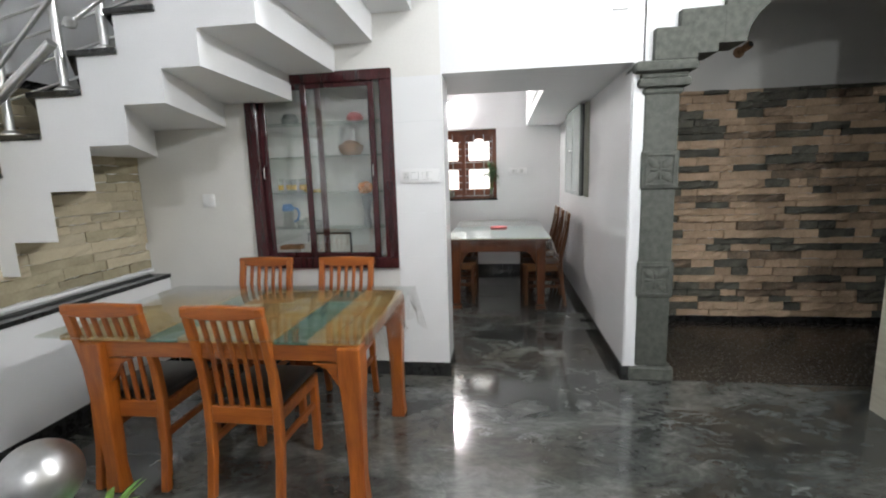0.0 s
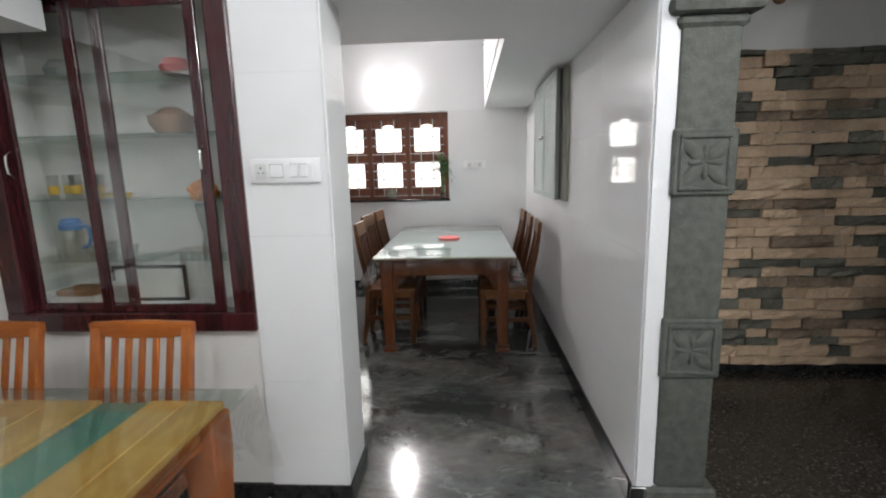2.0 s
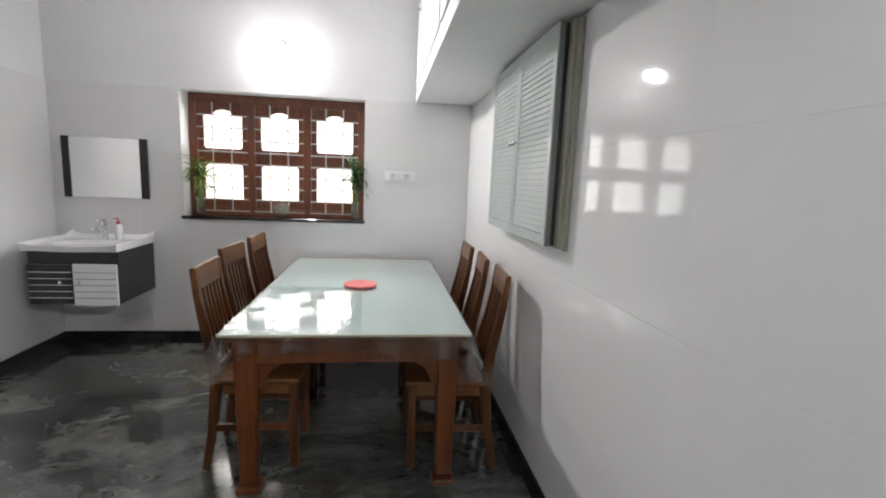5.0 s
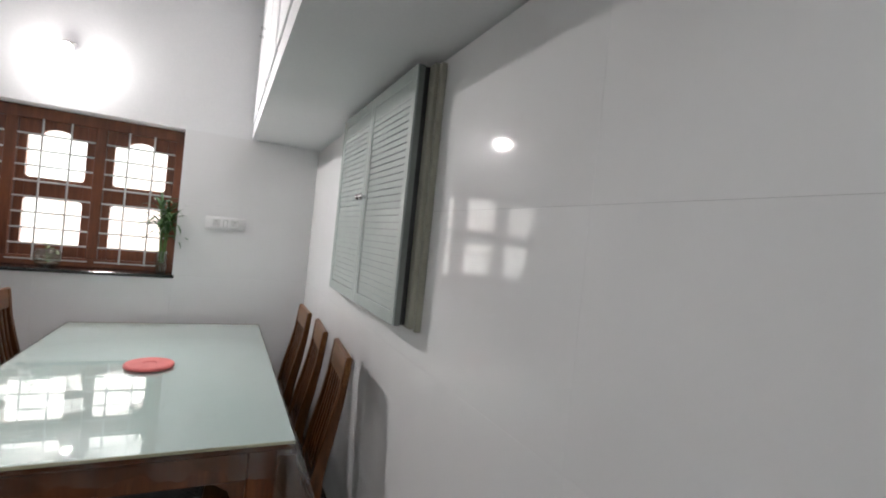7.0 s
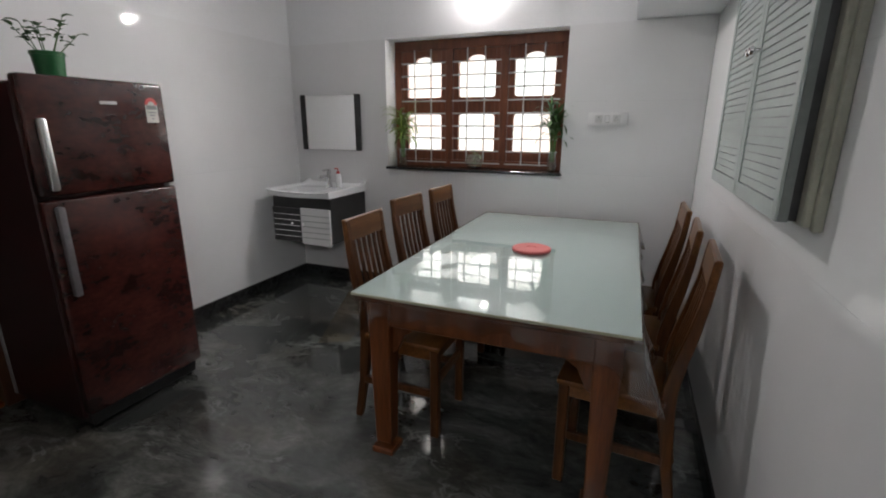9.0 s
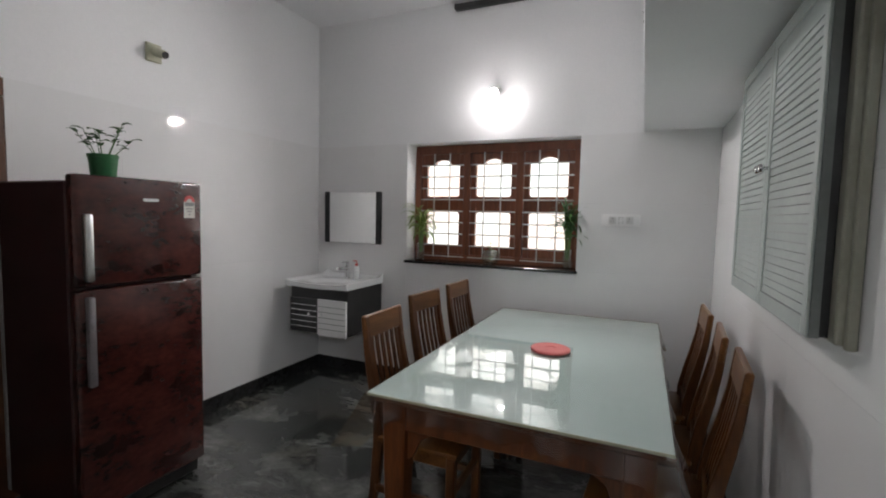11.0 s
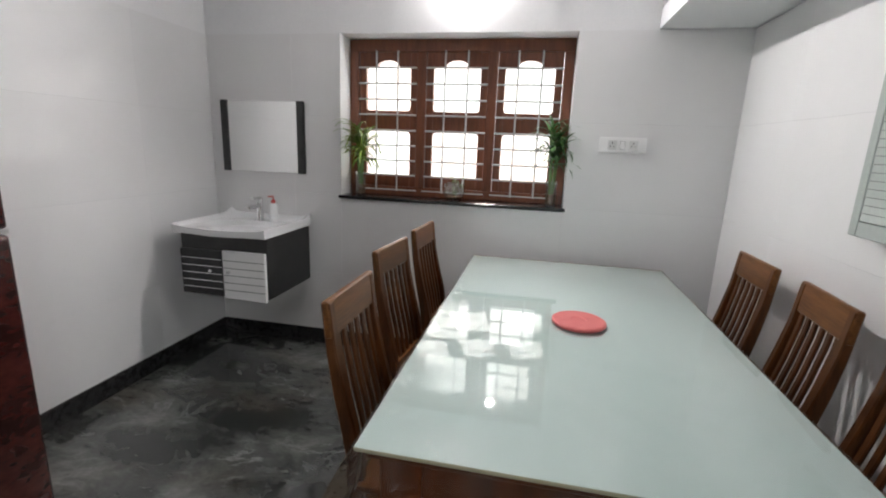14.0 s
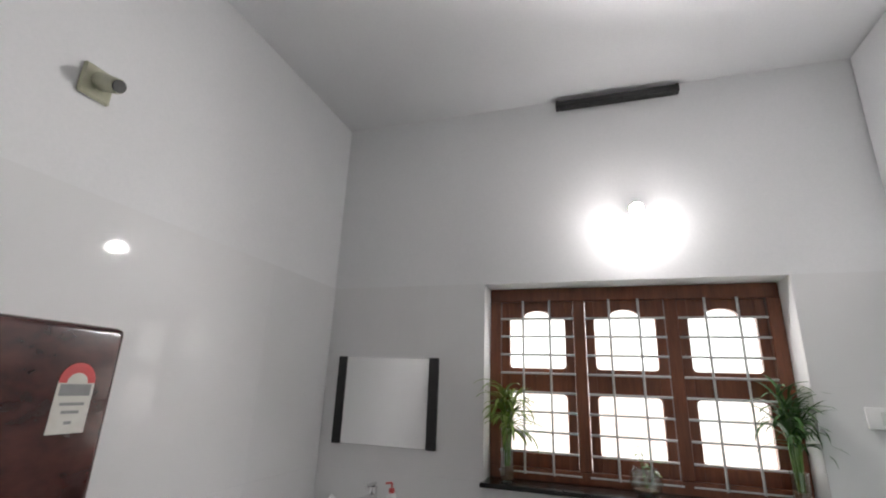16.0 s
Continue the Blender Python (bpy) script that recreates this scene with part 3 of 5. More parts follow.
def casement(x0, x1, parent):
    """A wooden leaf with a square light below and an arched one above."""
    z0, z1 = WZ0 + 0.06, WZ1 - 0.075
    cx, hw = (x0 + x1) / 2, 0.15
    y0, y1 = WY + 0.02, WY + 0.055
    leaf = part("casement", box(x0, cx - hw, y0, y1, z0, z1, 0.003), WINDOW_WOOD, parent)
    part("stile", box(cx + hw, x1, y0, y1, z0, z1, 0.003), WINDOW_WOOD, leaf)
    part("rail", box(cx - hw, cx + hw, y0, y1, z0, 1.192, 0.003), WINDOW_WOOD, leaf)
    part("rail", box(cx - hw, cx + hw, y0, y1, 1.482, 1.615, 0.003), WINDOW_WOOD, leaf)
    arch = [(cx - hw, 1.888), (cx - 0.075, 1.888)]
    for i in range(1, 8):
        a = math.pi - i * math.pi / 8
        arch.append((cx + 0.075 * math.cos(a), 1.888 + 0.038 * math.sin(a)))
    arch += [(cx + 0.075, 1.888), (cx + hw, 1.888), (cx + hw, z1), (cx - hw, z1)]
    part("arched_rail", prism(arch, y0, y1, "xz"), WINDOW_WOOD, leaf)
    for zc, up in ((1.192, 1), (1.482, -1), (1.615, 1), (1.888, -1)):
        for side in (-1, 1):
            r = 0.02
            round_off = [(cx + side * (hw + 0.002), zc - up * 0.002)] + [(cx + side * (hw - r + r * math.cos(q)), zc + up * (r - r * math.sin(q))) for q in [i * math.pi / 10 for i in range(6)]]
            part("corner_fillet", prism(round_off, y0 + 0.001, y1 - 0.001, "xz"), WINDOW_WOOD, leaf)
    for a, c in ((1.19, 1.484), (1.613, 1.93)):
        pane = part("pane", box(cx - hw, cx + hw, y0 + 0.014, y0 + 0.019, a, c), PANE, leaf)
        pane.visible_shadow = False


for k in range(3):
    x = WX0 + k * BAY + 0.06
    casement(x + 0.002, x + BAY - 0.062, win)
    for r in range(9):
        z = 1.1 + r * 0.0975
        part("bar", cyl((x - 0.01, WY + 0.004, z), (x + BAY - 0.05, WY + 0.004, z), 0.006, None, 8), GRILLE, win)
    for dx in (-0.072, 0.072):
        c = x + (BAY - 0.06) / 2 + dx
        part("bar", cyl((c, WY - 0.006, WZ0 + 0.03), (c, WY - 0.006, WZ1 - 0.07), 0.006, None, 8), GRILLE, win)
structure("window_sill", box(WX0 - 0.012, WX1 + 0.012, 7.985, WY + 0.08, WZ0 - 0.022, WZ0, 0.004), BLACK_STONE, "black granite window sill")

# ---- stone pillar and arch ----
pil = thing("stone_pillar", "rough grey stone pillar with carved square panels", "pillar")
part("plinth", box(1.035, 1.325, 4.405, 4.62, 0, 0.1, 0.012), PILLAR, pil)
part("shaft", box(1.078, 1.285, 4.418, 4.6, 0.1, 1.9, 0.018, None, 2), PILLAR, pil)


def carved(z, parent):
    block = part("carved_block", box(1.069, 1.294, 4.407, 4.6, z - 0.12, z + 0.12, 0.008), PILLAR, parent)
    rim = box(1.09, 1.27, 4.399, 4.412, z + 0.085, z + 0.1, 0.003)
    box(1.09, 1.27, 4.399, 4.412, z - 0.1, z - 0.085, 0.003, rim)
    box(1.09, 1.104, 4.399, 4.412, z - 0.085, z + 0.085, 0.003, rim)
    box(1.256, 1.27, 4.399, 4.412, z - 0.085, z + 0.085, 0.003, rim)
    part("rim", rim, PILLAR, block)
    flower = bmesh.new()
    for k in range(8):
        a = k * math.tau / 8
        size, wide = (0.052, 0.025) if k % 2 else (0.03, 0.012)
        own = bmesh.new()
        bmesh.ops.create_uvsphere(own, u_segments=10, v_segments=6, radius=1.0, matrix=Matrix.Translation((1.18 + size * 1.1 * math.cos(a), 4.407, z + size * 1.1 * math.sin(a))) @ Matrix.Rotation(-a, 4, "Y") @ Matrix.Diagonal((size, 0.011, wide, 1)))
        merge(own, flower)
    part("flower", flower, PILLAR, block)


carved(1.405, pil)
carved(0.7, pil)
cap = box(1.062, 1.3, 4.405, 4.6, 1.86, 1.9, 0.012)
box(1.03, 1.335, 4.375, 4.6, 1.9, 1.955, 0.02, cap, 2)
box(1.045, 1.32, 4.39, 4.6, 1.955, 1.985, 0.006, cap)
box(1.0, 1.36, 4.35, 4.6, 1.985, 2.05, 0.022, cap, 2)
part("capital", cap, PILLAR, pil)
arch = [(1.115, 2.052), (1.115, 2.235), (1.255, 2.235), (1.255, 2.33), (1.5, 2.335)]
outer = [(1.5 + 0.9 * (1 - math.cos(a)), 2.335 + 0.42 * math.sin(a)) for a in [i * math.pi / 16 for i in range(1, 16)]]
inner = [(1.62 + 0.78 * (1 - math.cos(a)), 2.13 + 0.4 * math.sin(a)) for a in [i * math.pi / 16 for i in range(0, 17)]]
foot = [(1.5, 2.13), (1.47, 2.13), (1.47, 2.08), (1.36, 2.08), (1.36, 2.052)]
arch_thing = thing("stone_arch", "dark grey stepped stone arch on the pillar", "arch")
part("arch_band", prism([(1.5, 2.335)] + outer + [(3.3, 2.335), (3.3, 2.13)] + inner[::-1] + [(1.5, 2.13)], 4.38, 4.6, "xz"), PILLAR, arch_thing)
part("stepped_springer", prism(arch + foot, 4.378, 4.602, "xz", 0.004), PILLAR, arch_thing)
part("stepped_springer", prism([(4.8 - u, v) for u, v in (arch + foot)[::-1]], 4.378, 4.602, "xz", 0.004), PILLAR, arch_thing)
second = thing("stone_pillar", "rough grey stone pillar at the far end of the arch", "pillar")
part("shaft", box(3.5, 3.71, 4.418, 4.6, 0.0, 2.05, 0.018), PILLAR, second)
above = [(1.06, 2.06), (1.112, 2.06), (1.112, 2.238), (1.252, 2.238), (1.252, 2.333), (1.5, 2.338)] + [(u, v + 0.003) for u, v in outer] + [(3.3, 2.338), (3.55, 2.333), (3.55, 2.238), (3.69, 2.238), (3.69, 0.0), (4.2, 0.0), (4.2, TOP), (1.06, TOP)]
structure("wall_arch", prism(above, 4.425, 4.6, "xz"), PAINT, "white painted wall above the stone arch")
structure("wall_end", box(1.008, 1.07, 4.425, 4.6, 0, TOP), PAINT, "white plastered wall end beside the pillar")

# ---- dining table with the white glass top ----
tab = thing("dining_table", "reddish brown wooden dining table with mint glass top", "table")
TX0, TX1, TY0, TY1, TZ = -0.384, 0.682, 6.008, 7.876, 0.76
part("glass_top", box(TX0, TX1, TY0, TY1, TZ - 0.012, TZ, 0.003, None, 2), MINT, tab, "glossy mint glass top")
part("wooden_top", box(TX0 + 0.02, TX1 - 0.02, TY0 + 0.02, TY1 - 0.02, TZ - 0.04, TZ - 0.013, 0.005), TABLE_WOOD, tab)
LX0, LX1, LY0, LY1 = -0.29, 0.59, 6.1, 7.78
part("apron", box(LX0, LX1, LY0 - 0.035, LY0 - 0.01, TZ - 0.15, TZ - 0.041, 0.004), TABLE_WOOD, tab)
part("apron", box(LX0, LX1, LY1 + 0.01, LY1 + 0.035, TZ - 0.15, TZ - 0.041, 0.004), TABLE_WOOD, tab)
part("apron", box(LX0 - 0.035, LX0 - 0.01, LY0, LY1, TZ - 0.15, TZ - 0.041, 0.004), TABLE_WOOD, tab)
part("apron", box(LX1 + 0.01, LX1 + 0.035, LY0, LY1, TZ - 0.15, TZ - 0.041, 0.004), TABLE_WOOD, tab)
for sx, x in ((1, LX0), (-1, LX1)):
    for y in (LY0, LY1):
        own = bmesh.new()
        bmesh.ops.create_cone(own, cap_ends=True, segments=4, radius1=0.052, radius2=0.071, depth=0.67, matrix=Matrix.Translation((x, y, 0.385)) @ Matrix.Rotation(radians(45), 4, "Z"))
        bmesh.ops.bevel(own, geom=own.edges[:], offset=0.006, segments=1, affect="EDGES")
        leg = part("leg", own, TABLE_WOOD, tab)
        part("foot", box(x - 0.052, x + 0.052, y - 0.052, y + 0.052, 0, 0.03, 0.006), TABLE_WOOD, leg)
        part("bracket", prism([(x + sx * 0.045, TZ - 0.15), (x + sx * 0.16, TZ - 0.15), (x + sx * 0.1, TZ - 0.19), (x + sx * 0.07, TZ - 0.26), (x + sx * 0.045, TZ - 0.28)], y - 0.012, y + 0.012, "xz", 0.003), TABLE_WOOD, leg)


def drape(x0, x1, y0, y1, z, hang, name, label, mat, top_mat):
    """A clear film cover: its flat top and a wavy skirt that points down at the corners."""
    cover = thing(name, label, "table cover")
    n = 44
    ring = []
    corners = [(x0, y0), (x1, y0), (x1, y1), (x0, y1)]
    for s in range(4):
        a, c = corners[s], corners[(s + 1) % 4]
        for i in range(n):
            f = i / n
            ring.append((a[0] + (c[0] - a[0]) * f, a[1] + (c[1] - a[1]) * f, min(f, 1 - f), s))
    bm = bmesh.new()
    rows = []
    cx, cy = (x0 + x1) / 2, (y0 + y1) / 2
    for j in range(6):
        d = j / 5
        row = []
        for i, (x, y, e, s) in enumerate(ring):
            long = hang * (0.72 + 1.25 * math.exp(-e * 12)) + 0.012 * math.sin(i * 0.9) + 0.008 * math.sin(i * 2.3 + s)
            out = 0.004 + d * (0.008 + 0.012 * math.sin(i * 0.7 + s) + 0.008 * math.sin(i * 1.9) + (0.05 + 0.035 * math.cos(i * 1.6)) * math.exp(-e * 13))
            nx, ny = ((0, -1), (1, 0), (0, 1), (-1, 0))[s]
            if e < 0.02:
                nx, ny = (x - cx) / abs(x - cx), (y - cy) / abs(y - cy)
            row.append(bm.verts.new((x + nx * out, y + ny * out, z - d * long)))
        rows.append(row)
    k = len(ring)
    for a, c in zip(rows, rows[1:]):
        for i in range(k):
            bm.faces.new((a[i], a[(i + 1) % k], c[(i + 1) % k], c[i]))
    part("skirt", bm, mat, cover)
    top = bmesh.new()
    grid = [[top.verts.new((x0 - 0.004 + (x1 - x0 + 0.008) * i / 40, y0 - 0.004 + (y1 - y0 + 0.008) * j / 60, z + 0.002)) for i in range(41)] for j in range(61)]
    for j in range(60):
        for i in range(40):
            top.faces.new((grid[j][i], grid[j][i + 1], grid[j + 1][i + 1], grid[j + 1][i]))
    part("top_sheet", top, top_mat, cover)
    return cover


drape(TX0, TX1, TY0, TY1, TZ + 0.002, 0.1, "plastic_cover", "clear wrinkled plastic sheet over the dining table", FILM, FILM_TOP)
mat_thing = thing("hot_pad", "round coral red pad on the dining table", "table mat", "", (0.155, 6.89, TZ + 0.006))
part("disc", lathe([(0, 0), (0.096, 0), (0.1, 0.004), (0.1, 0.012), (0.094, 0.016), (0.03, 0.016), (0.026, 0.013), (0, 0.013)], (0, 0, 0), 40), RED, mat_thing)

# ---- dining chairs, brown ----


def curved_chair(at, turn):
    """Tall bent back with six slats; the seat points along +y of the chair."""
    ch = thing("dining_chair", "brown varnished wooden dining chair with slatted curved back", "chair", "chairs round the white table", at, turn)
    w = 0.165
    line = [(0.035, 0.0), (0.07, 0.2), (0.092, 0.42), (0.09, 0.51), (0.073, 0.61), (0.048, 0.72), (0.026, 0.84), (0.01, 0.985)]
    thick = [0.032, 0.04, 0.052, 0.05, 0.044, 0.038, 0.03, 0.026]
    for s in (-1, 1):
        a, c = sorted((s * w, s * (w - 0.032)))
        part("back_post", prism(curve_band(line, thick), a, c, "yz", 0.004), BROWN, ch)
    part("top_rail", prism(curve_band([(0.02, 0.885), (0.015, 0.94), (0.009, 0.99)], [0.024, 0.024, 0.022]), -w - 0.003, w + 0.003, "yz", 0.005), BROWN_X, ch)
    part("lower_rail", box(-w + 0.032, w - 0.032, 0.08, 0.103, 0.47, 0.52, 0.004), BROWN_X, ch)
    for k in range(6):
        x = -0.1125 + k * 0.045
        part("slat", prism(curve_band([(0.09, 0.51), (0.073, 0.61), (0.048, 0.72), (0.026, 0.84), (0.02, 0.89)], 0.011), x - 0.012, x + 0.012, "yz", 0.003), BROWN, ch)
    part("seat", box(-w - 0.02, w + 0.02, 0.1, 0.48, 0.44, 0.465, 0.01, None, 2), BROWN_X, ch)
    part("seat_frame", box(-w, w, 0.12, 0.46, 0.385, 0.44, 0.004), BROWN_X, ch)
    for s in (-1, 1):
        x = s * (w - 0.005)
        part("leg", box(x - 0.019, x + 0.019, 0.43, 0.47, 0, 0.44, 0.005), BROWN, ch)
        part("stretcher", box(x - 0.01, x + 0.01, 0.085, 0.44, 0.2, 0.235, 0.003), BROWN, ch)
    part("stretcher", box(-w + 0.01, w - 0.01, 0.44, 0.46, 0.26, 0.295, 0.003), BROWN_X, ch)
    return ch


first = curved_chair((-0.572, 6.412, 0), -90)
for x, y, r in ((-0.635, 7.0, -95.5), (-0.622, 7.5, -93.5), (0.903, 6.33, 86), (0.903, 6.785, 86), (0.9, 7.27, 90)):
    copy_thing(first, pose(x, y, 0, 0, 0, r))

# ---- glass table with the orange frame ----
GX0, GX1, GY0, GY1, GZ = -1.835, -0.321, 3.03, 3.955, 0.768
tb = thing("glass_dining_table", "orange varnished wooden table with a clear glass top", "table")
glass = part("glass_top", box(GX0, GX1, GY0, GY1, GZ - 0.01, GZ, 0.003, None, 2), TABLE_GLASS, tb, "clear glass sheet with green edge")
glass.visible_shadow = False
EDGES = (GX1 - 0.06, -0.6, -0.75, -1.19, -1.34, GX0 + 0.07)
for k, (b1, b0) in enumerate(zip(EDGES, EDGES[1:])):
    if k % 2 == 0:
        cuts = 2 if k == 0 else 3
        for j in range(cuts):
            p0, p1 = b0 + (b1 - b0) * j / cuts, b0 + (b1 - b0) * (j + 1) / cuts
            part("board", box(p0 + 0.0008, p1 - 0.0008, GY0 + 0.05, GY1 - 0.05, GZ - 0.036, GZ - 0.012, 0.003), BOARD, tb, "pale yellow wooden board")
    else:
        part("strip", box(b0, b1, GY0 + 0.05, GY1 - 0.05, GZ - 0.036, GZ - 0.02, 0.002), GREEN, tb, "sea green glass strip")
AX0, AX1, AY0, AY1 = GX0 + 0.24, GX1 - 0.1, GY0 + 0.07, GY1 - 0.09
for y in (AY0, AY1):
    part("apron", prism([(AX0, 0.645), (AX0 + 0.1, 0.66), (AX1 - 0.1, 0.66), (AX1, 0.645), (AX1, 0.73), (AX0, 0.73)], y - 0.014, y + 0.014, "xz", 0.003), ORANGE_X, tb)
for x in (AX0, AX1):
    part("apron", prism([(AY0, 0.645), (AY0 + 0.1, 0.66), (AY1 - 0.1, 0.66), (AY1, 0.645), (AY1, 0.73), (AY0, 0.73)], x - 0.014, x + 0.014, "yz", 0.003), ORANGE_Y, tb)
for sx, x in ((1, AX0), (-1, AX1)):
    for sy, y in ((1, AY0), (-1, AY1)):
        prof = [(0.05, 0.73), (0.05, 0.6), (0.043, 0.5), (0.036, 0.3), (0.033, 0.12), (0.04, 0.0)]
        own = bmesh.new()
        rings = [[own.verts.new((x + a * r, y + c * r, z)) for a, c in ((-1, -1), (1, -1), (1, 1), (-1, 1))] for r, z in prof]
        for p0, p1 in zip(rings, rings[1:]):
            for i in range(4):
                own.faces.new((p0[i], p0[(i + 1) % 4], p1[(i + 1) % 4], p1[i]))
        own.faces.new(rings[0])
        own.faces.new(rings[-1][::-1])
        bmesh.ops.bevel(own, geom=own.edges[:], offset=0.006, segments=1, affect="EDGES")
        leg = part("leg", own, ORANGE, tb)
        part("bracket", prism([(x + sx * 0.04, 0.65), (x + sx * 0.17, 0.65), (x + sx * 0.11, 0.625), (x + sx * 0.07, 0.56), (x + sx * 0.04, 0.53)], y - 0.012, y + 0.012, "xz", 0.002), ORANGE_X, leg)
film = bmesh.new()
cols = 26
rows_f = []
for j in range(10):
    d = j / 9
    rows_f.append([film.verts.new((GX1 + 0.006 + d * (0.02 + 0.02 * math.sin(i * 0.8) + 0.012 * math.sin(i * 2.1)) + 0.02 * d * d, GY0 + 0.02 + (GY1 - GY0) * i / (cols - 1), GZ + 0.003 - d * (0.09 + 0.2 * max(0.0, (abs(i / (cols - 1) - 0.5) * 2 - 0.6)) / 0.4 + 0.012 * math.sin(i * 1.7)))) for i in range(cols)])
for a, c in zip(rows_f, rows_f[1:]):
    for i in range(cols - 1):
        film.faces.new((a[i], a[i + 1], c[i + 1], c[i]))
cover = thing("plastic_sheet", "clear crumpled plastic film hanging off the glass table", "table cover")
part("film", film, LOOSE_FILM, cover)


def slat_chair(at, turn):
    """Straight slatted back; the seat points along +y of the chair."""
    ch = thing("slat_chair", "orange varnished wooden chair with black padded seat", "chair", "chairs round the glass table", at, turn)
    w = 0.182
    line = [(-0.01, 0.0), (0.025, 0.2), (0.038, 0.44), (0.022, 0.6), (-0.045, 0.905)]
    for s in (-1, 1):
        a, c = sorted((s * w, s * (w - 0.036)))
        part("back_post", prism(curve_band(line, [0.034, 0.038, 0.042, 0.036, 0.03]), a, c, "yz", 0.004), ORANGE, ch)
    top = [(-w - 0.004, 0.862), (-w * 0.5, 0.85), (0, 0.848), (w * 0.5, 0.85), (w + 0.004, 0.862), (w + 0.004, 0.905), (0, 0.912), (-w - 0.004, 0.905)]
    part("top_rail", prism(top, -0.055, -0.026, "xz", 0.005), ORANGE_X, ch)
    part("lower_rail", box(-w + 0.036, w - 0.036, 0.022, 0.044, 0.35, 0.43, 0.004), ORANGE_X, ch)
    for k in range(5):
        x = -0.1 + k * 0.05
        part("slat", prism(curve_band([(0.036, 0.425), (0.014, 0.65), (-0.037, 0.86)], 0.014), x - 0.011, x + 0.011, "yz", 0.003), ORANGE, ch)
    part("seat", box(-w + 0.012, w - 0.012, 0.055, 0.42, 0.42, 0.46, 0.014, None, 3), CUSHION, ch, "black padded seat")
    part("seat_frame", box(-w + 0.005, w - 0.005, 0.05, 0.425, 0.36, 0.42, 0.004), ORANGE_X, ch)
    for s in (-1, 1):
        x = s * (w - 0.022)
        part("leg", box(x - 0.019, x + 0.019, 0.385, 0.425, 0, 0.42, 0.005), ORANGE, ch)
        part("stretcher", box(x - 0.01, x + 0.01, 0.04, 0.39, 0.24, 0.275, 0.003), ORANGE_Y, ch)
    return ch


near = slat_chair((-1.515, 3.1, 0), 2)
for x, y, r in ((-0.94, 3.08, -1), (-1.355, 4.13, 180), (-0.803, 4.13, 180)):
    copy_thing(near, pose(x, y, 0, 0, 0, r))

# ---- showcase ----
case = thing("showcase_cabinet", "dark maroon wooden showcase with sliding glass doors", "display cabinet")
part("top_frame", box(CX0, CX1, 4.392, 4.47, CZ1 - 0.07, CZ1, 0.006), MAROON, case)
part("bottom_frame", box(CX0, CX1, 4.392, 4.47, CZ0, CZ0 + 0.08, 0.006), MAROON, case)
for x in (CX0, CX1 - 0.085):
    part("side_frame", box(x, x + 0.085, 4.394, 4.47, CZ0 + 0.078, CZ1 - 0.068, 0.006), MAROON, case)


def slider(x0, x1, y, parent, hx):
    z0, z1 = CZ0 + 0.08, CZ1 - 0.07
    d = part("sliding_door", box(x0, x0 + 0.042, y, y + 0.018, z0, z1, 0.003), MAROON, parent)
    part("stile", box(x1 - 0.042, x1, y, y + 0.018, z0, z1, 0.003), MAROON, d)
    part("rail", box(x0 + 0.042, x1 - 0.042, y, y + 0.018, z0, z0 + 0.03, 0.003), MAROON, d)
    part("rail", box(x0 + 0.042, x1 - 0.042, y, y + 0.018, z1 - 0.03, z1, 0.003), MAROON, d)
    g = part("pane", box(x0 + 0.04, x1 - 0.04, y + 0.007, y + 0.011, z0 + 0.028, z1 - 0.028), CASE_PANE, d)
    g.visible_shadow = False
    part("handle", tube([(hx, y - 0.001, 1.41), (hx, y - 0.022, 1.425), (hx, y - 0.026, 1.46), (hx, y - 0.022, 1.495), (hx, y - 0.001, 1.51)], 0.005), CHROME, d, "small steel handle")


slider(CX0 + 0.085, -1.012, 4.436, case, CX0 + 0.1)
slider(-1.145, -0.635, 4.412, case, -0.655)
for z in (1.065, 1.318, 1.57, 1.8):
    part("shelf", box(CX0 + 0.012, CX1 - 0.012, 4.475, 4.662, z - 0.006, z, 0.0015), SHELF_GLASS, case, "glass shelf")
part("base_board", box(CX0 + 0.01, CX1 - 0.01, 4.471, 4.664, CZ0 + 0.05, CZ0 + 0.07, 0.002), PAINT, case)
for k in range(5):
    gl = thing("drinking_glass", "clear tumbler with yellow band on the shelf", "glass", "glasses in the showcase", (-1.4 + k * 0.05, 4.55 + 0.025 * (k % 2), 1.3182))
    part("bowl", lathe([(0, 0), (0.018, 0), (0.023, 0.1), (0.021, 0.1), (0.016, 0.006), (0, 0.006)], (0, 0, 0), 16), JAR, gl)
    part("band", lathe([(0.0195, 0.02), (0.0215, 0.055), (0.0205, 0.055), (0.0185, 0.02)], (0, 0, 0), 16), YELLOW, gl, "yellow printed band")
tray = thing("yellow_tray", "shallow yellow tray on the glass shelf", "tray", "", (-1.16, 4.57, 1.3182))
part("dish", lathe([(0, 0), (0.06, 0), (0.075, 0.02), (0.07, 0.02), (0.058, 0.005), (0, 0.005)], (0, 0, 0), 24), YELLOW, tray)
jug = thing("water_jug", "clear jug with a blue lid and handle", "jug", "", (-1.37, 4.57, 1.0652))
part("body", lathe([(0, 0), (0.04, 0), (0.045, 0.02), (0.04, 0.11), (0.036, 0.12), (0.034, 0.12), (0.038, 0.02), (0, 0.01)], (0, 0, 0), 20), JAR, jug)
part("lid", lathe([(0, 0.12), (0.042, 0.12), (0.046, 0.14), (0.03, 0.17), (0, 0.175)], (0, 0, 0), 20), BLUE, jug, "blue plastic lid")
part("handle", tube([(0.04, 0, 0.14), (0.075, 0, 0.135), (0.085, 0, 0.09), (0.07, 0, 0.05), (0.042, 0, 0.04)], 0.008), BLUE, jug)
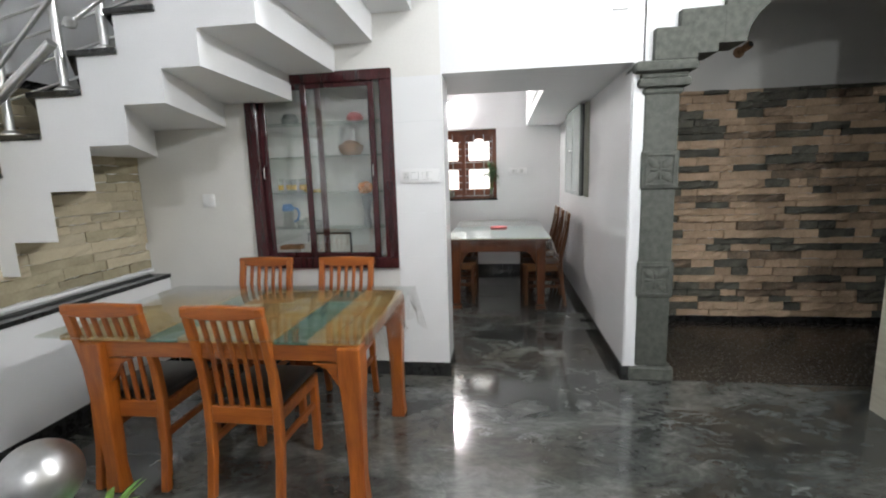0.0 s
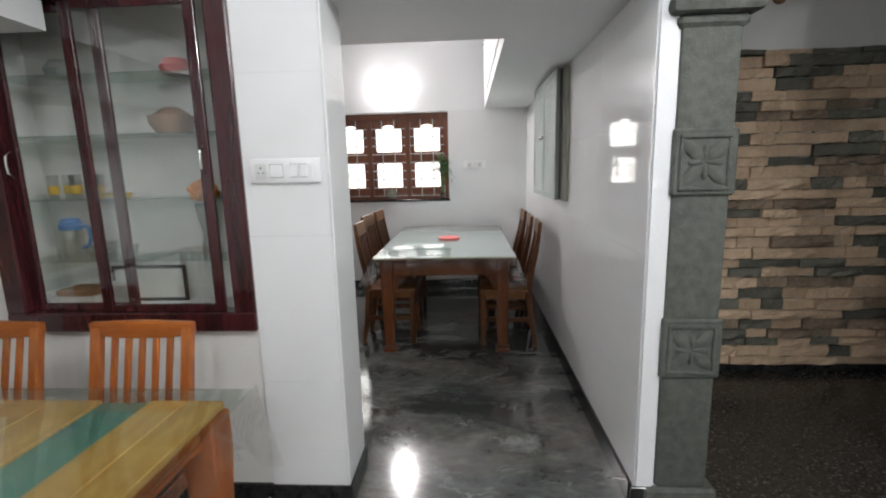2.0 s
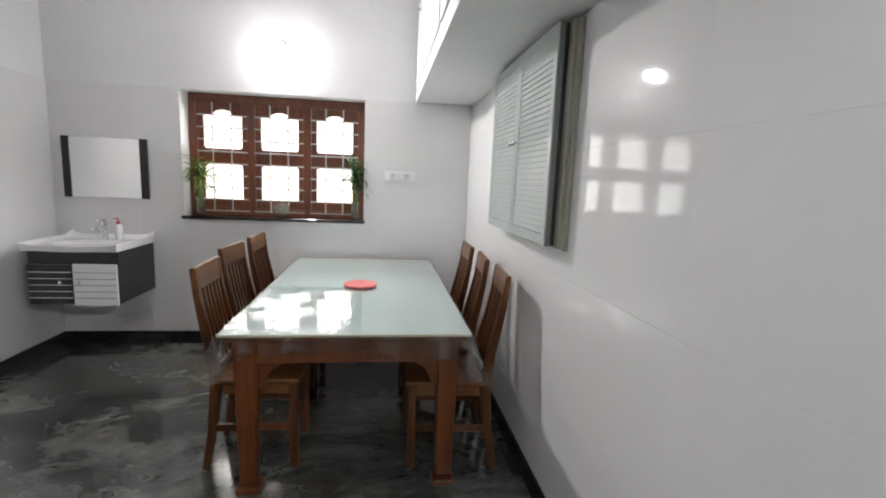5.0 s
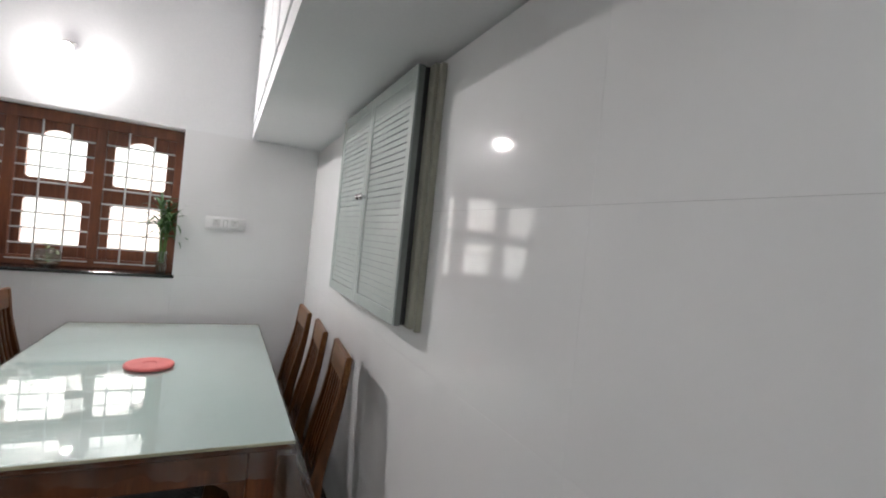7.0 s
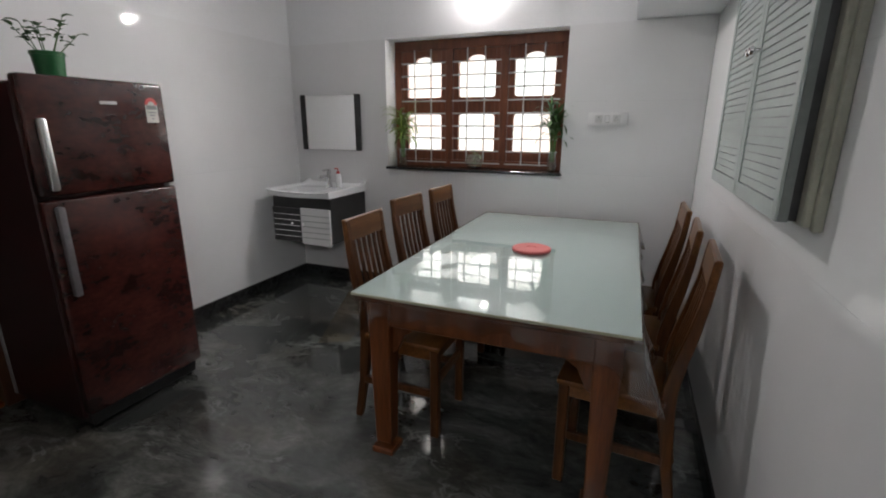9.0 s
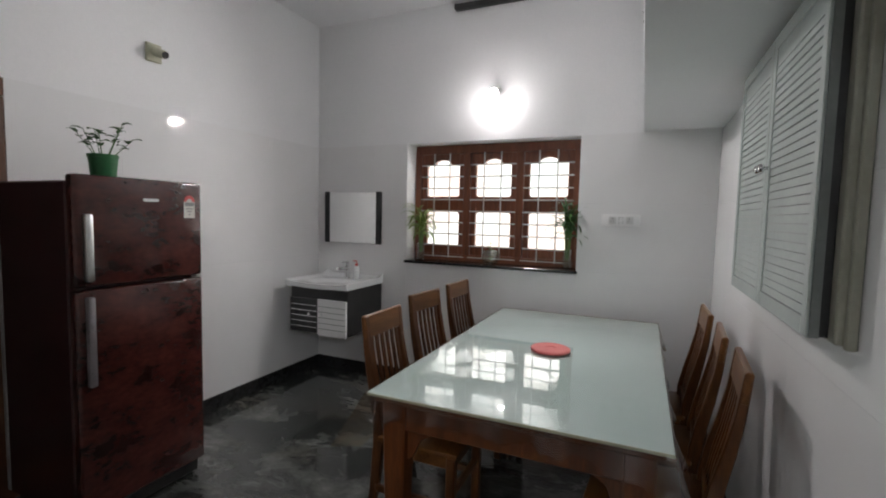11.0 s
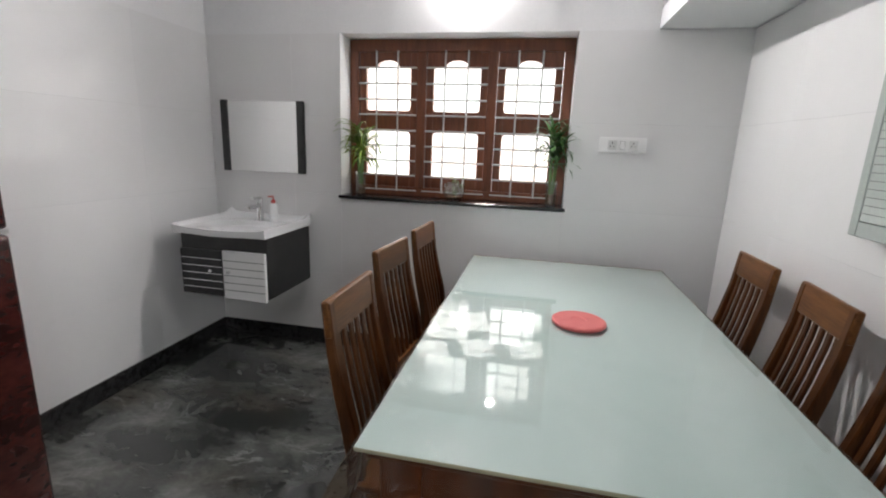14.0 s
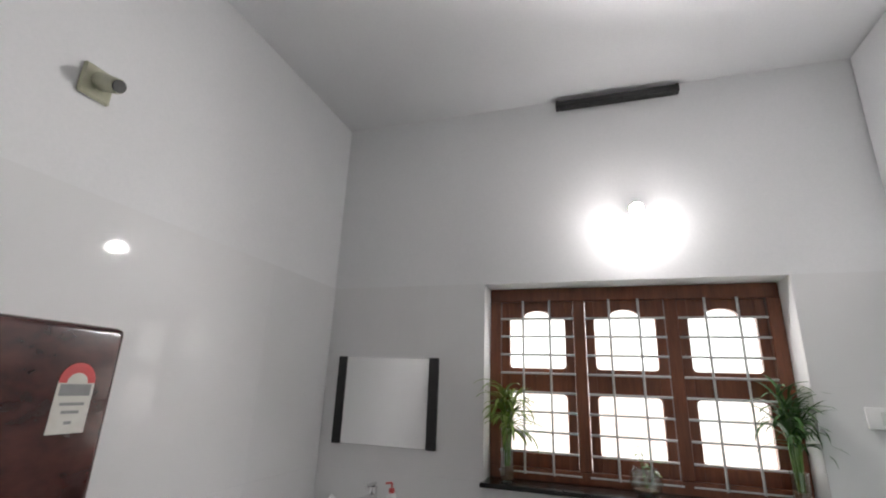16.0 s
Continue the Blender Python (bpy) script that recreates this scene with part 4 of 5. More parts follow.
for x, h in ((-1.28, 0.05), (-1.21, 0.07), (-1.12, 0.05)):
    cup = thing("glass_bowl", "small clear glass bowl on the shelf", "bowl", "bowls in the showcase", (x, 4.57, 1.0652))
    part("bowl", lathe([(0, 0), (0.02, 0), (0.038, h), (0.035, h), (0.018, 0.006), (0, 0.006)], (0, 0, 0), 18), JAR, cup)
vase = thing("flower_vase", "grey vase with orange artificial flowers", "vase", "", (-0.765, 4.57, 1.0652))
part("body", lathe([(0, 0), (0.025, 0), (0.03, 0.02), (0.02, 0.09), (0.035, 0.17), (0.04, 0.22), (0.036, 0.22), (0.03, 0.17), (0.012, 0.09), (0, 0.03)], (0, 0, 0), 20), VASE, vase)
bloom = bmesh.new()
for k in range(60):
    a, r = random.uniform(0, math.tau), random.uniform(0, 0.07)
    own = bmesh.new()
    bmesh.ops.create_icosphere(own, subdivisions=1, radius=random.uniform(0.012, 0.02), matrix=Matrix.Translation((r * math.cos(a), r * 0.7 * math.sin(a), 0.26 + random.uniform(-0.02, 0.05) * (1 - r * 6))))
    merge(own, bloom)
part("blossoms", bloom, PETAL, vase, "orange petals")
bask = thing("wicker_basket", "brown wicker basket on the upper shelf", "basket", "", (-0.86, 4.57, 1.5702))
part("bowl", lathe([(0, 0), (0.06, 0), (0.085, 0.035), (0.09, 0.07), (0.084, 0.07), (0.078, 0.036), (0.055, 0.008), (0, 0.008)], (0, 0, 0), 28), BASKET, bask)
part("filling", lathe([(0, 0.11), (0.03, 0.105), (0.06, 0.085), (0.08, 0.055), (0.06, 0.02), (0, 0.012)], (0, 0, 0), 18), BASKET, bask)
for x, c, h in ((-1.3, VASE, 0.07), (-0.82, REDPRINT, 0.06)):
    p = thing("ornament", "small dark ornament on the top shelf", "ornament", "ornaments in the showcase", (x, 4.57, 1.8002))
    part("body", lathe([(0, 0), (0.05, 0), (0.062, h * 0.5), (0.04, h), (0, h + 0.012)], (0, 0, 0), 18), c, p)
for x, w, h, m, y in ((-1.36, 0.1, 0.05, PAPER, 4.57), (-1.34, 0.08, 0.025, BASKET, 4.56), (-1.19, 0.06, 0.09, PAPER, 4.6)):
    zb = CZ0 + 0.0705 + (0.0505 if h == 0.025 else 0)
    b = thing("carton", "small plain carton at the showcase bottom", "box", "cartons in the showcase", (x, y, zb))
    part("body", box(-w, w, -0.06, 0.06, 0, h, 0.002), m, b)
    part("lid", box(-w - 0.002, w + 0.002, -0.062, 0.062, h - 0.014, h + 0.001, 0.001), m, b)
pic = thing("photo_frame", "small leaning black picture frame in the showcase", "picture frame", "", (-1.08, 4.61, CZ0 + 0.0705))
rim = box(-0.17, 0.17, -0.008, 0.008, 0.0, 0.014, 0.003)
box(-0.17, 0.17, -0.008, 0.008, 0.146, 0.16, 0.003, rim)
box(-0.17, -0.156, -0.008, 0.008, 0.014, 0.146, 0.003, rim)
box(0.156, 0.17, -0.008, 0.008, 0.014, 0.146, 0.003, rim)
part("frame", rim, BLACK, pic)
part("print", box(-0.157, 0.157, -0.003, 0.003, 0.013, 0.147), PAPER, pic)
part("prop", box(-0.02, 0.02, 0.009, 0.05, 0, 0.012, 0.002), BLACK, pic)

# ---- switch plates ----


def plate(name, label, x0, x1, z0, z1, y, keys):
    p = thing(name, label, "switch", "switch plates", (0, 0, 0))
    part("cover", box(x0, x1, y - 0.012, y, z0, z1, 0.004, None, 2), WHITE, p)
    cz, hz = (z0 + z1) / 2, (z1 - z0) * 0.26
    for kind, cx, w in keys:
        x = x0 + (x1 - x0) * cx
        if kind == "key":
            part("gap", box(x - w - 0.0016, x + w + 0.0016, y - 0.0124, y - 0.0118, cz - hz - 0.0016, cz + hz + 0.0016), LOUVRE_DARK, p)
            part("rocker", prism([(y - 0.0115, cz - hz), (y - 0.0175, cz - hz), (y - 0.0135, cz + hz), (y - 0.0115, cz + hz)], x - w, x + w, "yz", 0.0008), WHITE, p)
        elif kind == "blank":
            part("blank", box(x - w, x + w, y - 0.0128, y - 0.0115, cz - hz, cz + hz, 0.0004), WHITE, p)
        else:
            s = part("socket", box(x - w, x + w, y - 0.014, y - 0.0115, cz - hz * 1.2, cz + hz * 1.2, 0.0008), SOCKET, p, "off white socket face")
            for dx, dz, r in ((0, 0.011, 0.0038), (-0.009, -0.007, 0.003), (0.009, -0.007, 0.003)):
                part("pin_hole", cyl((x + dx, y - 0.0145, cz + dz), (x + dx, y - 0.0136, cz + dz), r, None, 8), BLACK, s)
    return p


plate("switch_plate", "white switch plate with three rockers and a socket", -0.475, -0.209, 1.367, 1.456, 4.4085, [("socket", 0.16, 0.022), ("key", 0.38, 0.0235), ("blank", 0.535, 0.012), ("key", 0.63, 0.0125), ("key", 0.765, 0.0125), ("blank", 0.85, 0.011)])
plate("socket_plate", "white double socket plate on the dining wall", 0.288, 0.542, 1.4, 1.485, 8.007, [("socket", 0.28, 0.024), ("key", 0.5, 0.012), ("socket", 0.73, 0.024)])
plate("junction_plate", "square pale blank plate on cream wall", -1.93, -1.84, 1.235, 1.325, 4.419, [])
plate("junction_plate", "square white blank plate above the passage", 0.87, 0.96, 2.36, 2.45, 4.415, [])

# ---- lamps ----
tube_lamp = thing("tube_lamp", "lit white tube lamp on the beige wall", "lamp")
part("body", box(2.276, 2.299, 2.15, 3.35, 2.59, 2.65, 0.005), WHITE, tube_lamp)
for y in (2.14, 3.335):
    part("end_cap", box(2.262, 2.299, y, y + 0.025, 2.595, 2.645, 0.004), WHITE, tube_lamp)
bulb = thing("wall_bulb", "lit white bulb in an angled wall holder", "lamp")
part("holder", cyl((BULB[0], 8.0, BULB[2] + 0.07), (BULB[0], BULB[1] + 0.055, BULB[2] + 0.035), 0.019, 0.021), WHITE, bulb)
for shape, glowing, words in (([(0, -0.032), (0.018, -0.028), (0.03, -0.012)], BULB_GLOW, "glowing white dome"), ([(0.03, -0.012), (0.032, 0.004)], BULB_SIDE, "glowing side of the bulb"), ([(0.032, 0.004), (0.026, 0.03), (0.016, 0.05), (0.014, 0.07), (0, 0.07)], BULB_REAR, "dimmer rear of the bulb")):
    part("globe", lathe(shape, (0, 0, 0), 20), glowing, bulb, words).matrix_local = pose(BULB[0], BULB[1] + 0.005, BULB[2] + 0.01, -62, 0, 0)
batten = thing("batten_lamp", "unlit dark linear lamp high on the wall", "lamp")
part("body", box(-0.87, -0.242, 7.968, 8.0155, 3.072, 3.112, 0.005), BLACK, batten)
part("diffuser", box(-0.86, -0.256, 7.972, 8.01, 3.065, 3.072, 0.003), BLACK, batten)
for x in (-0.882, -0.252):
    part("end_cap", box(x, x + 0.018, 7.965, 8.0155, 3.068, 3.115, 0.004), BLACK, batten)
hold = thing("bulb_holder", "empty ivory angled bulb holder on the wall", "lamp holder")
part("base_plate", box(-2.2385, -2.222, 6.4, 6.5, 2.345, 2.455, 0.006), IVORY, hold)
part("socket", cyl((-2.222, 6.455, 2.41), (-2.14, 6.46, 2.38), 0.03, 0.024), IVORY, hold)
part("mouth", cyl((-2.141, 6.46, 2.3805), (-2.134, 6.46, 2.3775), 0.021, 0.021), BLACK, hold, "dark open socket mouth")
hook = thing("bulb_holder", "small brown angled bulb holder on the hall wall", "lamp holder")
part("base_plate", lathe([(0, 0), (0.045, 0), (0.042, 0.014), (0.02, 0.02), (0, 0.02)], (0, 0, 0), 20), BASKET, hook).matrix_local = pose(2.19, 5.7195, 2.36, 90, 0, 0)
part("socket", cyl((2.19, 5.7, 2.36), (2.23, 5.62, 2.4), 0.026, 0.032), BASKET, hook)
part("mouth", cyl((2.229, 5.621, 2.399), (2.233, 5.613, 2.403), 0.024, 0.024), BLACK, hook, "dark open socket mouth")
for x, y in ((0.5, 2.85), (0.4, -0.5)):
    t = thing("ceiling_lamp", "white linear ceiling lamp", "lamp", "ceiling lamps", (x, y, 0))
    part("body", box(-0.62, 0.62, -0.04, 0.04, 3.095, 3.1395, 0.006), WHITE, t)

# ---- mirror and wash basin ----
mir = thing("wall_mirror", "frameless wall mirror with black side strips", "mirror")
part("glass", box(-2.1, -1.59, 7.994, 8.006, 1.188, 1.643, 0.001), MIRROR, mir)
for x in (-2.148, -1.597):
    part("side_strip", box(x, x + 0.053, 7.988, 8.007, 1.184, 1.647, 0.003), BLACK, mir)
van = thing("basin_cabinet", "black and white wall-hung basin cabinet", "cabinet")
VX0, VX1, VY = -2.105, -1.535, 7.5
part("body", box(VX0, VX1, VY, 8.006, 0.468, 0.842, 0.004), BLACK, van)
door = part("drawer_front", box(VX0 + 0.002, -1.82, VY - 0.018, VY - 0.001, 0.472, 0.75, 0.003), BLACK, van)
leafd = part("door", box(-1.817, VX1 - 0.004, VY - 0.022, VY - 0.001, 0.46, 0.755, 0.003), WHITE, van, "white cupboard door with dark grooves")
for k in range(5):
    z = 0.515 + k * 0.045
    part("groove", box(-1.81, VX1 - 0.012, VY - 0.0235, VY - 0.021, z, z + 0.004), LOUVRE_DARK, leafd)
    part("trim_strip", box(VX0 + 0.008, -1.825, VY - 0.0205, VY - 0.017, z, z + 0.005), CHROME, door)
for x, p in ((-1.89, door), (-1.775, leafd)):
    part("knob", lathe([(0, 0), (0.006, 0), (0.006, 0.01), (0.012, 0.015), (0.01, 0.022), (0, 0.024)], (0, 0, 0), 14), CHROME, p, "chrome knob").matrix_local = pose(x, VY - 0.02, 0.63, 90, 0, 0)


def basin():
    b = thing("wash_basin", "white ceramic counter wash basin", "basin")
    x0, x1, y0, y1, z = -2.125, -1.52, 7.455, 8.005, 0.872
    n, m = 36, 36
    bm = bmesh.new()
    cx, cy = (x0 + x1) / 2, 7.69
    def height(x, y):
        r = math.hypot((x - cx) / 0.235, (y - cy) / 0.17)
        s = max(0.0, min(1.0, (1.15 - r) / 0.5))
        lip = 0.012 if min(x - x0, x1 - x, y - y0) < 0.02 else 0.0
        corner = max(0.0, abs(x - cx) / (x1 - cx) - 0.62) / 0.38
        rise = max(0.0, (y - 7.9) / 0.105)
        return z - 0.025 * (s * s * (3 - 2 * s)) + lip + 0.016 * corner * corner + 0.03 * rise * rise
    grid = []
    for j in range(m + 1):
        row = []
        for i in range(n + 1):
            u = x0 + (x1 - x0) * i / n
            bulge = 0.022 * math.sin(math.pi * i / n) - 0.008 * math.sin(3 * math.pi * i / n)
            v = y0 - bulge + (y1 - y0 + bulge) * j / m
            row.append(bm.verts.new((u, v, height(u, v))))
        grid.append(row)
    for j in range(m):
        for i in range(n):
            bm.faces.new((grid[j][i], grid[j][i + 1], grid[j + 1][i + 1], grid[j + 1][i]))
    rim = [grid[0][i] for i in range(n + 1)] + [grid[j][n] for j in range(1, m + 1)] + [grid[m][i] for i in range(n - 1, -1, -1)] + [grid[j][0] for j in range(m - 1, 0, -1)]
    low = [bm.verts.new((v.co.x * 0.985 + cx * 0.015, v.co.y + (0.012 if v.co.y < 7.6 else 0.0), 0.8445)) for v in rim]
    k = len(rim)
    for i in range(k):
        bm.faces.new((rim[i], rim[(i + 1) % k], low[(i + 1) % k], low[i]))
    part("bowl", bm, CERAMIC, b)
    part("drain", lathe([(0, 0), (0.02, 0), (0.022, 0.003), (0, 0.004)], (cx, cy, z - 0.095), 16), CHROME, b)


basin()
tap = thing("basin_tap", "chrome single lever basin tap", "tap", "", (-1.83, 7.9, 0.8725))
part("body", lathe([(0, 0), (0.028, 0), (0.026, 0.01), (0.021, 0.02), (0.02, 0.13), (0.022, 0.14), (0, 0.145)], (0, 0, 0), 18), CHROME, tap)
part("spout", box(-0.018, 0.018, -0.14, 0.0, 0.085, 0.11, 0.006), CHROME, tap)
part("lever", box(-0.012, 0.012, -0.085, 0.02, 0.146, 0.158, 0.004), CHROME, tap)
soap = thing("soap_bottle", "white pump soap bottle with a red cap", "bottle", "", (-1.73, 7.9, 0.8725))
part("body", lathe([(0, 0), (0.025, 0), (0.027, 0.01), (0.027, 0.1), (0.02, 0.12), (0, 0.122)], (0, 0, 0), 18), CERAMIC, soap)
part("cap", lathe([(0, 0.12), (0.014, 0.12), (0.014, 0.14), (0, 0.142)], (0, 0, 0), 14), REDPRINT, soap, "red cap")
part("pump", tube([(0, 0, 0.142), (0, 0, 0.165), (-0.03, -0.01, 0.162)], 0.005), REDPRINT, soap, "red pump spout")

# ---- refrigerator ----
fr = thing("refrigerator", "maroon double door refrigerator with floral pattern", "refrigerator")
FX, FY0, FY1 = -1.6, 5.665, 6.265
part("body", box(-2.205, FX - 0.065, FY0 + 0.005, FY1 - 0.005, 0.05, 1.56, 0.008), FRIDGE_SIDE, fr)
for z0, z1 in ((0.09, 1.09), (1.105, 1.588)):
    d = part("door", box(FX - 0.06, FX, FY0, FY1, z0, z1, 0.014, None, 3), FRIDGE, fr)
    a, c = (1.13, 1.42) if z0 > 1 else (0.67, 1.065)
    h = box(FX - 0.002, FX + 0.03, FY0 + 0.03, FY0 + 0.062, a, c, 0.01, None, 2)
    part("handle", h, STEEL if z0 > 1 else DULL, d, "long pull handle")
    part("gasket", box(FX - 0.066, FX - 0.059, FY0 + 0.012, FY1 - 0.012, z0 + 0.012, z1 - 0.012), GREY, d)
part("hinge", box(FX - 0.05, FX - 0.01, FY1 - 0.03, FY1 + 0.006, 1.091, 1.104, 0.002), STEEL, fr)
part("rear_edge", box(-2.225, -2.2, FY0 + 0.0, FY0 + 0.035, 0.06, 1.55, 0.004), GREY, fr, "grey rear edge strip")
part("plinth", box(-2.15, FX - 0.03, FY0 + 0.02, FY1 - 0.02, 0.02, 0.09, 0.004), BLACK, fr)
for x in (-2.1, FX - 0.08):
    for y in (FY0 + 0.06, FY1 - 0.03):
        part("foot", cyl((x, y, 0), (x, y, 0.05), 0.02), BLACK, fr)
tag = part("energy_label", box(FX - 0.0005, FX + 0.001, 6.163, 6.224, 1.405, 1.49), PAPER, fr, "white energy label with a red star arc")
arc = [(6.1935 + 0.0305 * math.cos(math.pi * i / 12), 1.487 + 0.034 * math.sin(math.pi * i / 12)) for i in range(13)]
part("label_arc", prism(arc, FX - 0.0005, FX + 0.0014, "yz"), REDPRINT, tag)
half = [(6.1935 + 0.017 * math.cos(math.pi * i / 12), 1.487 + 0.017 * math.sin(math.pi * i / 12)) for i in range(13)]
part("label_inner_arc", prism(half, FX, FX + 0.0018, "yz"), PAPER, tag)
part("label_band", box(FX, FX + 0.0018, 6.168, 6.219, 1.466, 1.485), GREY, tag)
for z, w in ((1.45, 0.02), (1.437, 0.014), (1.42, 0.006)):
    part("label_bar", box(FX, FX + 0.0017, 6.1935 - w, 6.1935 + w, z, z + 0.005), GREY, tag)
part("badge", box(FX - 0.0005, FX + 0.003, 5.955, 6.03, 1.482, 1.496, 0.001), STEEL, fr, "small silver badge")

pot = thing("potted_plant", "small leafy plant in a green plastic pot", "plant", "", (-1.86, 5.935, 1.5602))
part("pot", lathe([(0, 0), (0.048, 0), (0.051, 0.02), (0.061, 0.13), (0.064, 0.13), (0.064, 0.145), (0.058, 0.145), (0.054, 0.12), (0, 0.115)], (0, 0, 0), 26), POT, pot)
part("soil", lathe([(0, 0.118), (0.056, 0.116)], (0, 0, 0), 20), SOIL, pot)
stems, leaves, flowers = bmesh.new(), bmesh.new(), bmesh.new()
for k in range(7):
    a = k * math.tau / 7 + 0.3
    r, h = 0.05 + 0.05 * random.random(), 0.2 + 0.1 * random.random()
    tip = Vector((r * math.cos(a) * 1.1, r * math.sin(a) * 1.35, h))
    cyl((0.02 * math.cos(a), 0.02 * math.sin(a), 0.115), tip, 0.0025, 0.0015, 6, stems)
    for j in range(4):
        f = 0.55 + 0.45 * j / 3
        base = Vector((0, 0, 0.115)).lerp(tip, f)
        leaf_blade(base, a + j * 2.2, 0.5, 0.042 + 0.014 * random.random(), 0.024, 0.9, leaves)
    for j in range(3):
        leaf_blade((0.03 * math.cos(a), 0.03 * math.sin(a), 0.118), a + j * 0.9, 0.9, 0.05, 0.013, 1.3, flowers)
part("stem_cluster", stems, DARK_LEAF, pot)
part("leaves", leaves, DARK_LEAF, pot, "small dark leaves")
part("low_leaves", flowers, LEAF, pot, "pale green lower leaves")

# ---- plants on the sill ----


def bamboo(x, mat, seed, label, height):
    rnd = random.Random(seed)
    p = thing("bamboo_plant", label, "plant", "plants on the window sill", (x, 8.075, WZ0))
    part("jar", lathe([(0, 0), (0.03, 0), (0.033, 0.01), (0.033, 0.13), (0.036, 0.15), (0.034, 0.15), (0.03, 0.13), (0.03, 0.012), (0, 0.008)], (0, 0, 0), 22), JAR, p, "clear glass jar")
    part("pebbles", lathe([(0, 0.009), (0.0285, 0.013), (0.0285, 0.07), (0, 0.075)], (0, 0, 0), 18), SOIL, p, "brown pebbles")
    foliage = bmesh.new()
    for k in range(6):
        a = k * math.tau / 6
        top = Vector((0.03 * math.cos(a), 0.02 * math.sin(a), height * rnd.uniform(0.72, 1.0)))
        stalk = bmesh.new()
        cyl((0.01 * math.cos(a), 0.01 * math.sin(a), 0.07), top, 0.0055, 0.0045, 8, stalk)
        part("stalk", stalk, LEAF, p)
        for j in range(16):
            f = 0.5 + 0.5 * j / 15
            base = Vector((0.01 * math.cos(a), 0.01 * math.sin(a), 0.07)).lerp(top, f)
            leaf_blade(base, rnd.uniform(0, math.tau) * 0.5 + (math.pi if rnd.random() < 0.75 else 0), rnd.uniform(0.1, 1.25), rnd.uniform(0.14, 0.22), rnd.uniform(0.01, 0.016), rnd.uniform(0.7, 2.2), foliage)
    part("foliage", foliage, mat, p)


bamboo(-1.19, BRIGHT_LEAF, 3, "bright green bamboo stalks in a glass jar", 0.46)
bamboo(0.045, DARK_LEAF, 8, "dark green bamboo stalks in a glass jar", 0.48)
bowl = thing("money_plant", "trailing plant cutting in a round glass bowl", "plant", "", (-0.555, 8.06, WZ0))
part("bowl", lathe([(0, 0), (0.036, 0), (0.06, 0.022), (0.072, 0.058), (0.066, 0.095), (0.052, 0.117), (0.049, 0.117), (0.062, 0.094), (0.068, 0.058), (0.057, 0.024), (0, 0.006)], (0, 0, 0), 26), JAR, bowl, "round clear glass bowl")
part("gravel", lathe([(0, 0.007), (0.046, 0.021), (0.05, 0.028), (0, 0.034)], (0, 0, 0), 20), SOIL, bowl)
vine, vl = bmesh.new(), bmesh.new()
for k, (dx, dy, h) in enumerate(((-0.02, 0.0, 0.17), (0.03, 0.01, 0.14), (0.045, -0.01, 0.1), (-0.01, 0.02, 0.2))):
    cyl((0, 0, 0.03), (dx, dy, h), 0.002, 0.0015, 6, vine)
    for j in range(3):
        leaf_blade(Vector((0, 0, 0.06)).lerp(Vector((dx, dy, h)), 0.5 + 0.25 * j), k * 1.7 + j * 2.1, 0.3, 0.045, 0.014, 0.9, vl)
part("vine", vine, LEAF, bowl)
part("leaves", vl, LEAF, bowl)

# ---- louvred wall cupboard ----
cup = thing("wall_cupboard", "pale grey green louvred wall cupboard with two doors", "cupboard")
UY0, UY1, UZ0, UZ1 = 5.845, 6.825, 1.175, 2.035
part("back_frame", box(0.963, 0.9995, UY0 - 0.03, UY1 + 0.02, UZ0, UZ1, 0.004), OLIVE, cup, "grey olive back frame")
part("back_step", box(0.978, 0.9993, UY0 - 0.05, UY0 - 0.031, UZ0 - 0.006, UZ1, 0.003), OLIVE, cup)
# black laminate here paints in the shade of the gap behind the doors
part("carcass", box(0.9455, 0.9625, UY0 + 0.006, UY1 - 0.006, UZ0 + 0.008, UZ1 - 0.008), BLACK, cup, "carcass coloured black for the shade behind the doors")
SPLIT = 6.335
for a, c in ((UY0 + 0.003, SPLIT - 0.002), (SPLIT + 0.002, UY1 - 0.003)):
    # door board takes the darkened tone, so the louvre gaps read as shade
    d = part("door", box(0.926, 0.945, a, c, UZ0 + 0.005, UZ1 - 0.005), LOUVRE_SHADE, cup)
    st = 0.035
    part("stile", box(0.918, 0.9255, a, a + st, UZ0 + 0.005, UZ1 - 0.005, 0.002), LOUVRE, d)
    part("stile", box(0.918, 0.9255, c - st, c, UZ0 + 0.005, UZ1 - 0.005, 0.002), LOUVRE, d)
    part("rail", box(0.918, 0.9255, a + st, c - st, UZ0 + 0.005, UZ0 + 0.05, 0.002), LOUVRE, d)
    part("rail", box(0.918, 0.9255, a + st, c - st, UZ1 - 0.05, UZ1 - 0.005, 0.002), LOUVRE, d)
    n = 29
    pitch = (UZ1 - UZ0 - 0.16) / n
    part("panel", box(0.9215, 0.9255, a + st, c - st, UZ1 - 0.107, UZ1 - 0.05), LOUVRE, d)
    for k in range(n):
        z = UZ0 + 0.053 + k * pitch
        part("louvre", prism([(0.9255, z), (0.9205, z), (0.9225, z + pitch - 0.0026), (0.9255, z + pitch - 0.0026)], a + st, c - st, "xz"), LOUVRE, d)
    ky = SPLIT - 0.025 if a < SPLIT - 0.1 else SPLIT + 0.025
    part("knob", lathe([(0, 0), (0.007, 0), (0.006, 0.012), (0.014, 0.018), (0.012, 0.027), (0, 0.03)], (0, 0, 0), 16), CHROME, d, "chrome knob").matrix_local = pose(0.918, ky, 1.62, 0, -90, 0)

